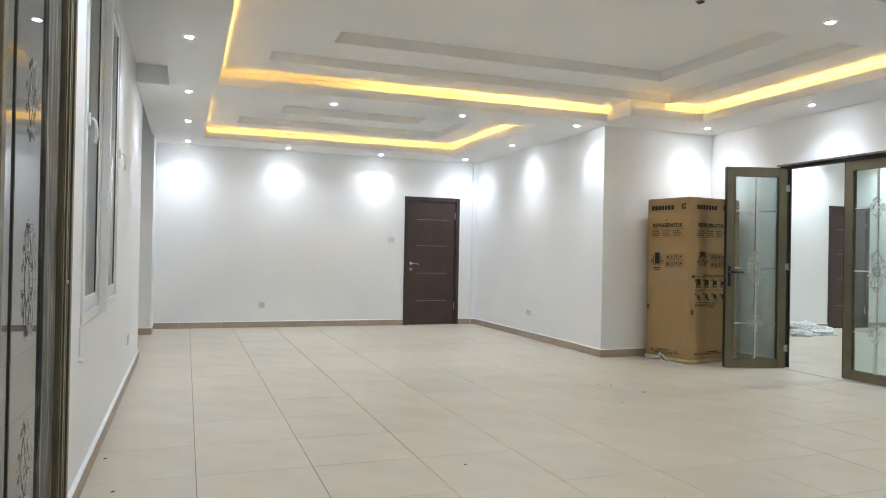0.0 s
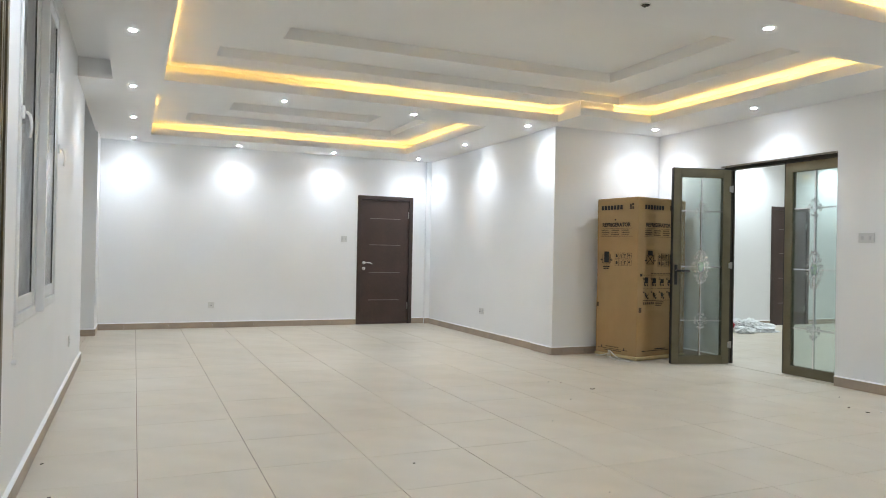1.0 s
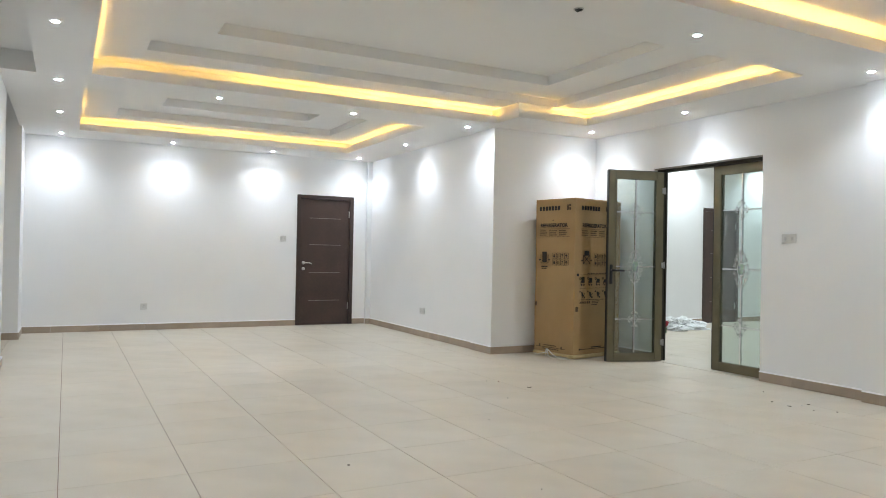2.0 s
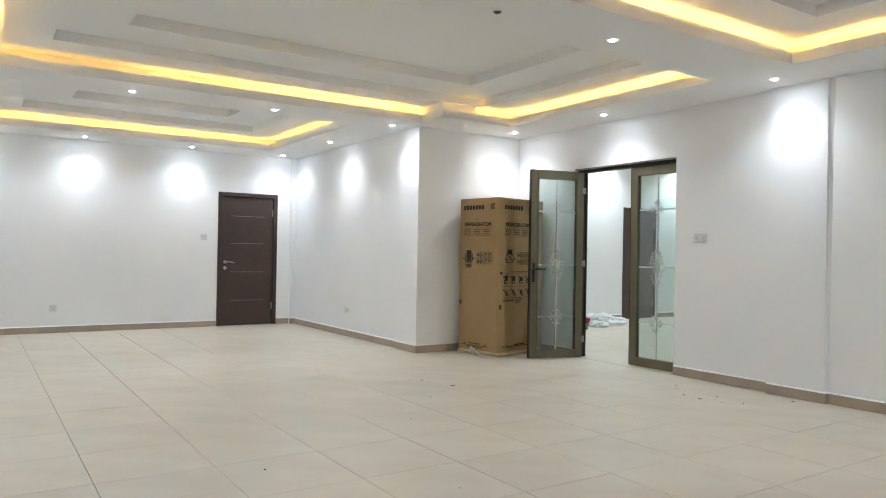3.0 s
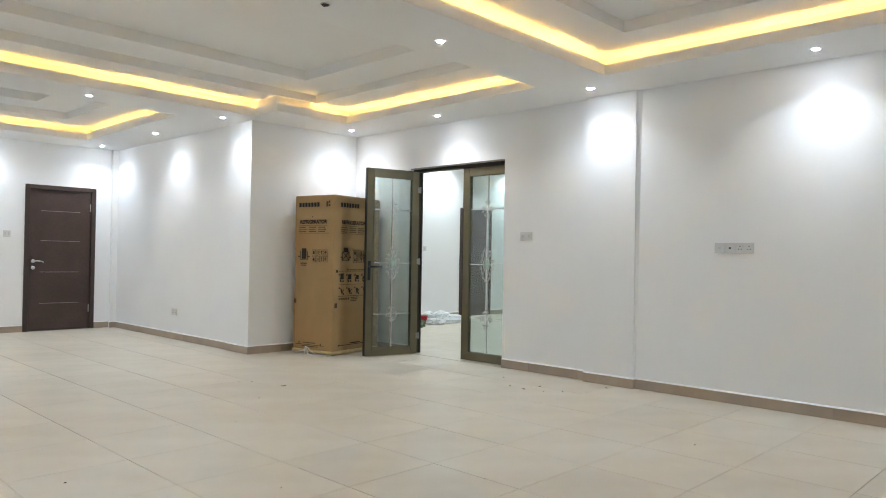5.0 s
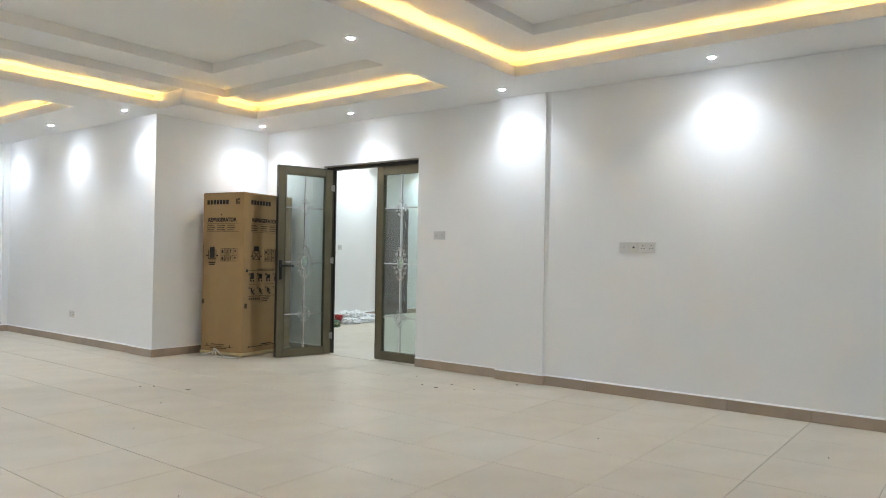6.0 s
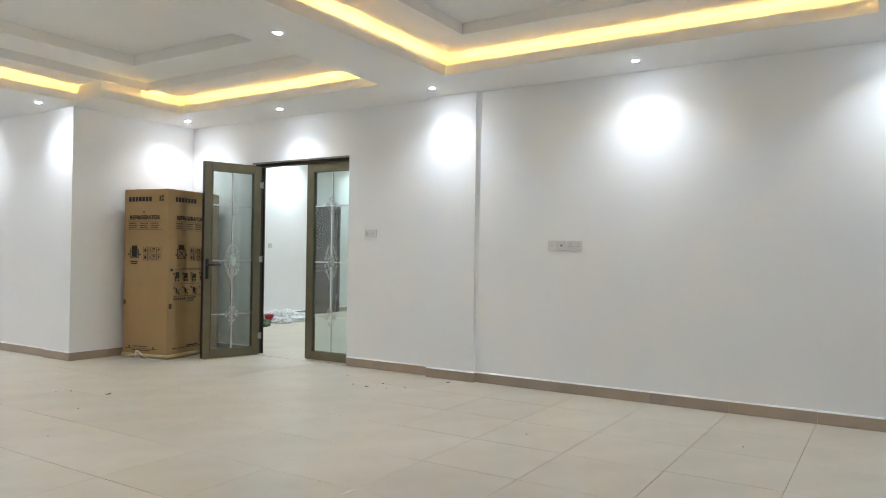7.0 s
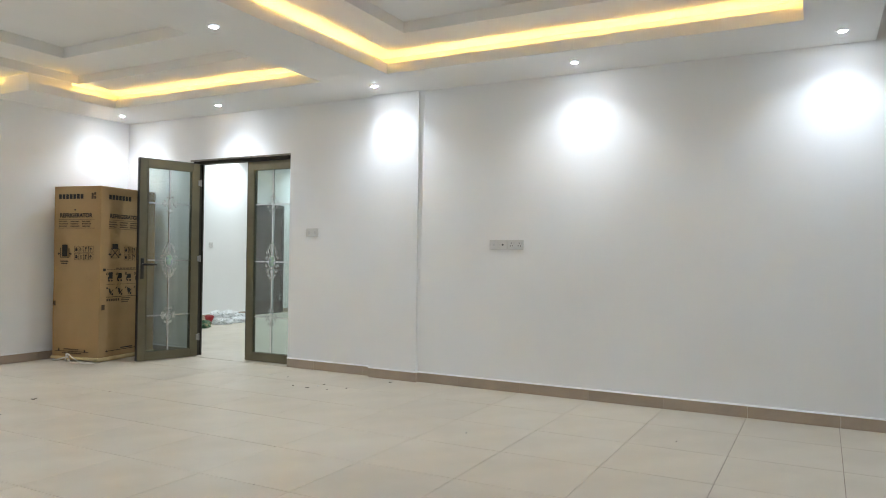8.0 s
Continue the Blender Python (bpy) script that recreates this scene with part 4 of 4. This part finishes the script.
# ---- scraps on the tiles ----
SCRAP = mat("dark_scrap", (0.10, 0.075, 0.05), 0.8, vary=0.3, scale=40)
SCRAP_RED = mat("reddish_scrap", (0.30, 0.10, 0.07), 0.7, vary=0.3, scale=40)
SCRAP_WHITE = mat("paper_scrap", (0.75, 0.73, 0.70), 0.8, vary=0.05, scale=40)
rng = random.Random(4)
for x, y, size, m in ((3.70, 5.945, 0.022, SCRAP), (3.79, 5.88, 0.04, SCRAP_RED), (3.91, 5.53, 0.05, SCRAP), (1.609, 3.983, 0.02, SCRAP), (-0.275, 4.642, 0.03, SCRAP),
                      (-0.183, 4.047, 0.035, SCRAP), (5.424, 4.217, 0.03, SCRAP), (5.61, 4.018, 0.03, SCRAP), (5.561, 3.74, 0.022, SCRAP), (6.015, 3.576, 0.04, SCRAP),
                      (5.405, 4.043, 0.05, SCRAP), (5.53, 4.02, 0.055, SCRAP_WHITE), (5.433, 3.849, 0.025, SCRAP), (3.887, 5.525, 0.04, SCRAP), (3.45, 5.2, 0.02, SCRAP), (2.9, 4.6, 0.016, SCRAP),
                      (4.4, 5.3, 0.02, SCRAP_RED), (5.75, 4.55, 0.022, SCRAP), (2.35, 3.2, 0.014, SCRAP), (3.2, 2.6, 0.014, SCRAP), (4.7, 2.15, 0.016, SCRAP), (5.2, 0.9, 0.014, SCRAP)):
    bm = bmesh.new()
    n = 7
    size *= 0.5
    top = [bm.verts.new((size * (0.5 + 0.5 * rng.random()) * math.cos(2 * math.pi * k / n), size * 0.32 * (0.4 + 0.6 * rng.random()) * math.sin(2 * math.pi * k / n), 0.002 + 0.004 * rng.random())) for k in range(n)]
    low = [bm.verts.new((v.co.x, v.co.y, 0.0)) for v in top]
    bm.faces.new(top), bm.faces.new(low)
    for k in range(n):
        bm.faces.new((top[k], top[(k + 1) % n], low[(k + 1) % n], low[k]))
    ob = new("scrap", mesh_of("scrap", bm, m))
    ob.matrix_basis = pose(x, y, 0.0, rz=rng.uniform(0, 180))
    tagged(ob, "small torn packing scrap lying on the floor tiles" if m is not SCRAP_WHITE else "small white paper scrap lying on the floor tiles", "scrap", "floor scraps")


# ---- skirting ----
skirt_meshes = {}


def skirting(name, ax, ay, bx, by, phase=0.0, label="beige tile skirting along the wall", thick=0.013):
    """Skirting tiles from a to b; the wall lies to the left of that way, the room to its right."""
    base = tagged(new(name), label, "baseboard", kind="structure")
    d = Vector((bx - ax, by - ay))
    total = d.length
    base.matrix_basis = pose(ax, ay, 0, rz=math.degrees(math.atan2(d.y, d.x)))
    cut = [0.0] + [phase + 0.602 * k for k in range(40) if 0.03 < phase + 0.602 * k < total - 0.03] + [total]
    bm = bmesh.new()
    n = max(2, int(total / 0.12))
    rows = []
    for i in range(n + 1):
        x, e = total * i / n, 0.0015 * noise.noise(Vector((ax + i * 0.7, ay, 3.0)))
        rows.append([bm.verts.new(p) for p in ((x, 0, 0.0862), (x, -thick - 0.001, 0.0862), (x, -thick * 0.8, 0.092 + e), (x, 0, 0.097 + e))])
    for p, q in zip(rows, rows[1:]):
        for k in range(4):
            bm.faces.new((p[k], p[(k + 1) % 4], q[(k + 1) % 4], q[k]))
    bm.faces.new(rows[0]), bm.faces.new(rows[-1])
    part("paint_edge", bm, WALL, base, "white paint line along the top")
    for a, b in zip(cut, cut[1:]):
        w = round(b - a - 0.002, 4)
        if (w, thick) not in skirt_meshes:
            bm = boxes((0, w, -thick, 0, 0, 0.086), bevel=0.0015)
            skirt_meshes[w, thick] = mesh_of("skirting_tile", bm, SKIRT)
        t = new("skirting_tile", skirt_meshes[w, thick])
        t.parent = base
        t.location = (a + 0.001, random.uniform(0, 0.002), random.uniform(-0.001, 0.001))


skirting("baseboard", WX, 3.68, WX, 8.48, 0.3, thick=0.018)
skirting("baseboard", WX, -2.5, WX, 2.16, 0.1)
skirting("baseboard", -2.5, 10.7, -0.31, 10.7, 0.15)
skirting("baseboard", -0.31, 10.69, -0.31, NY, 0.3)
skirting("baseboard", -0.31, NY, 3.457, NY, 0.35)
skirting("baseboard", 4.415, NY, 4.63, NY)
skirting("baseboard", 4.617, NY - 0.07, AX, NY - 0.07)
skirting("baseboard", AX, NY - 0.083, AX, 7.94, 0.4)
skirting("baseboard", 4.69, 7.94, 4.69, PY - 0.013)
skirting("baseboard", 4.69, PY, EX, PY, 0.45)
skirting("baseboard", EX, PY, EX, 6.43, 0.5)
skirting("baseboard", EX, 4.97, EX, 3.915, 0.35)
skirting("baseboard", 6.165, 3.915, 6.165, 3.387)
skirting("baseboard", 6.165, 3.4, 6.2, 3.4)
skirting("baseboard", 6.2, 3.4, 6.2, -2.5, 1.027 - 0.602)
skirting("baseboard", 6.63, FY1, 10.615, FY1, 0.3)
skirting("baseboard", 11.565, FY1, FX1, FY1, 0.3)
skirting("baseboard", FX1, FY1, FX1, 1.8, 0.3)


# ---- floor ----
floor = structure("floor", boxes((-0.555, 6.43, -2.7, 11.6, -0.1, -0.0045), (-2.7, -0.555, 8.28, 10.9, -0.1, -0.0045), (6.43, FX1, 1.6, FY1, -0.1, -0.0045)), GROUT, "pale beige square floor tiles with thin dark joints", "floor")
PITCH, JOINT, CROSS_JOINT, TX, TY = 0.602, 0.0034, 0.0026, 0.195, 0.575


def tile_bm(w, d):
    bm = bmesh.new()
    e = 0.0012
    lo = [bm.verts.new(p) for p in ((0, 0, -0.008), (w, 0, -0.008), (w, d, -0.008), (0, d, -0.008))]
    mid = [bm.verts.new(p) for p in ((0, 0, -e), (w, 0, -e), (w, d, -e), (0, d, -e))]
    hi = [bm.verts.new(p) for p in ((e, e, 0), (w - e, e, 0), (w - e, d - e, 0), (e, d - e, 0))]
    for a, b in ((lo, mid), (mid, hi)):
        for k in range(4):
            bm.faces.new((a[k], a[(k + 1) % 4], b[(k + 1) % 4], b[k]))
    bm.faces.new(hi)
    return bm


tile_meshes = {}


def lay(x0, x1, y0, y1, into):
    for i in range(math.floor((x0 - TX) / PITCH), math.ceil((x1 - TX) / PITCH)):
        for j in range(math.floor((y0 - TY) / PITCH), math.ceil((y1 - TY) / PITCH)):
            a, b = max(TX + i * PITCH + JOINT / 2, x0), min(TX + (i + 1) * PITCH - JOINT / 2, x1)
            c, d = max(TY + j * PITCH + CROSS_JOINT / 2, y0), min(TY + (j + 1) * PITCH - CROSS_JOINT / 2, y1)
            if b - a < 0.02 or d - c < 0.02:
                continue
            key = (round(b - a, 4), round(d - c, 4))
            if into is None:
                if key not in tile_meshes:
                    tile_meshes[key] = mesh_of("tile", tile_bm(*key), TILE)
                t = new("tile", tile_meshes[key])
                t.parent = floor
                t.location = (a, c, random.uniform(-0.0006, 0.0))
            else:
                made = tile_bm(*key)
                bmesh.ops.translate(made, verts=made.verts, vec=(a, c, 0))
                me = bpy.data.meshes.new("t")
                made.to_mesh(me)
                made.free()
                into.from_mesh(me)
                bpy.data.meshes.remove(me)


lay(WX, EX, -0.6, 7.47, None)
lay(WX, AX, 7.47, 11.4, None)
rest = bmesh.new()
lay(-2.5, WX, 8.48, 10.7, rest)
lay(WX, EX, -2.5, -0.6, rest)
lay(EX, FX1, 1.8, FY1, rest)
tagged(part("tile_field", rest, TILE, floor), "pale beige floor tiles", kind="stuff")
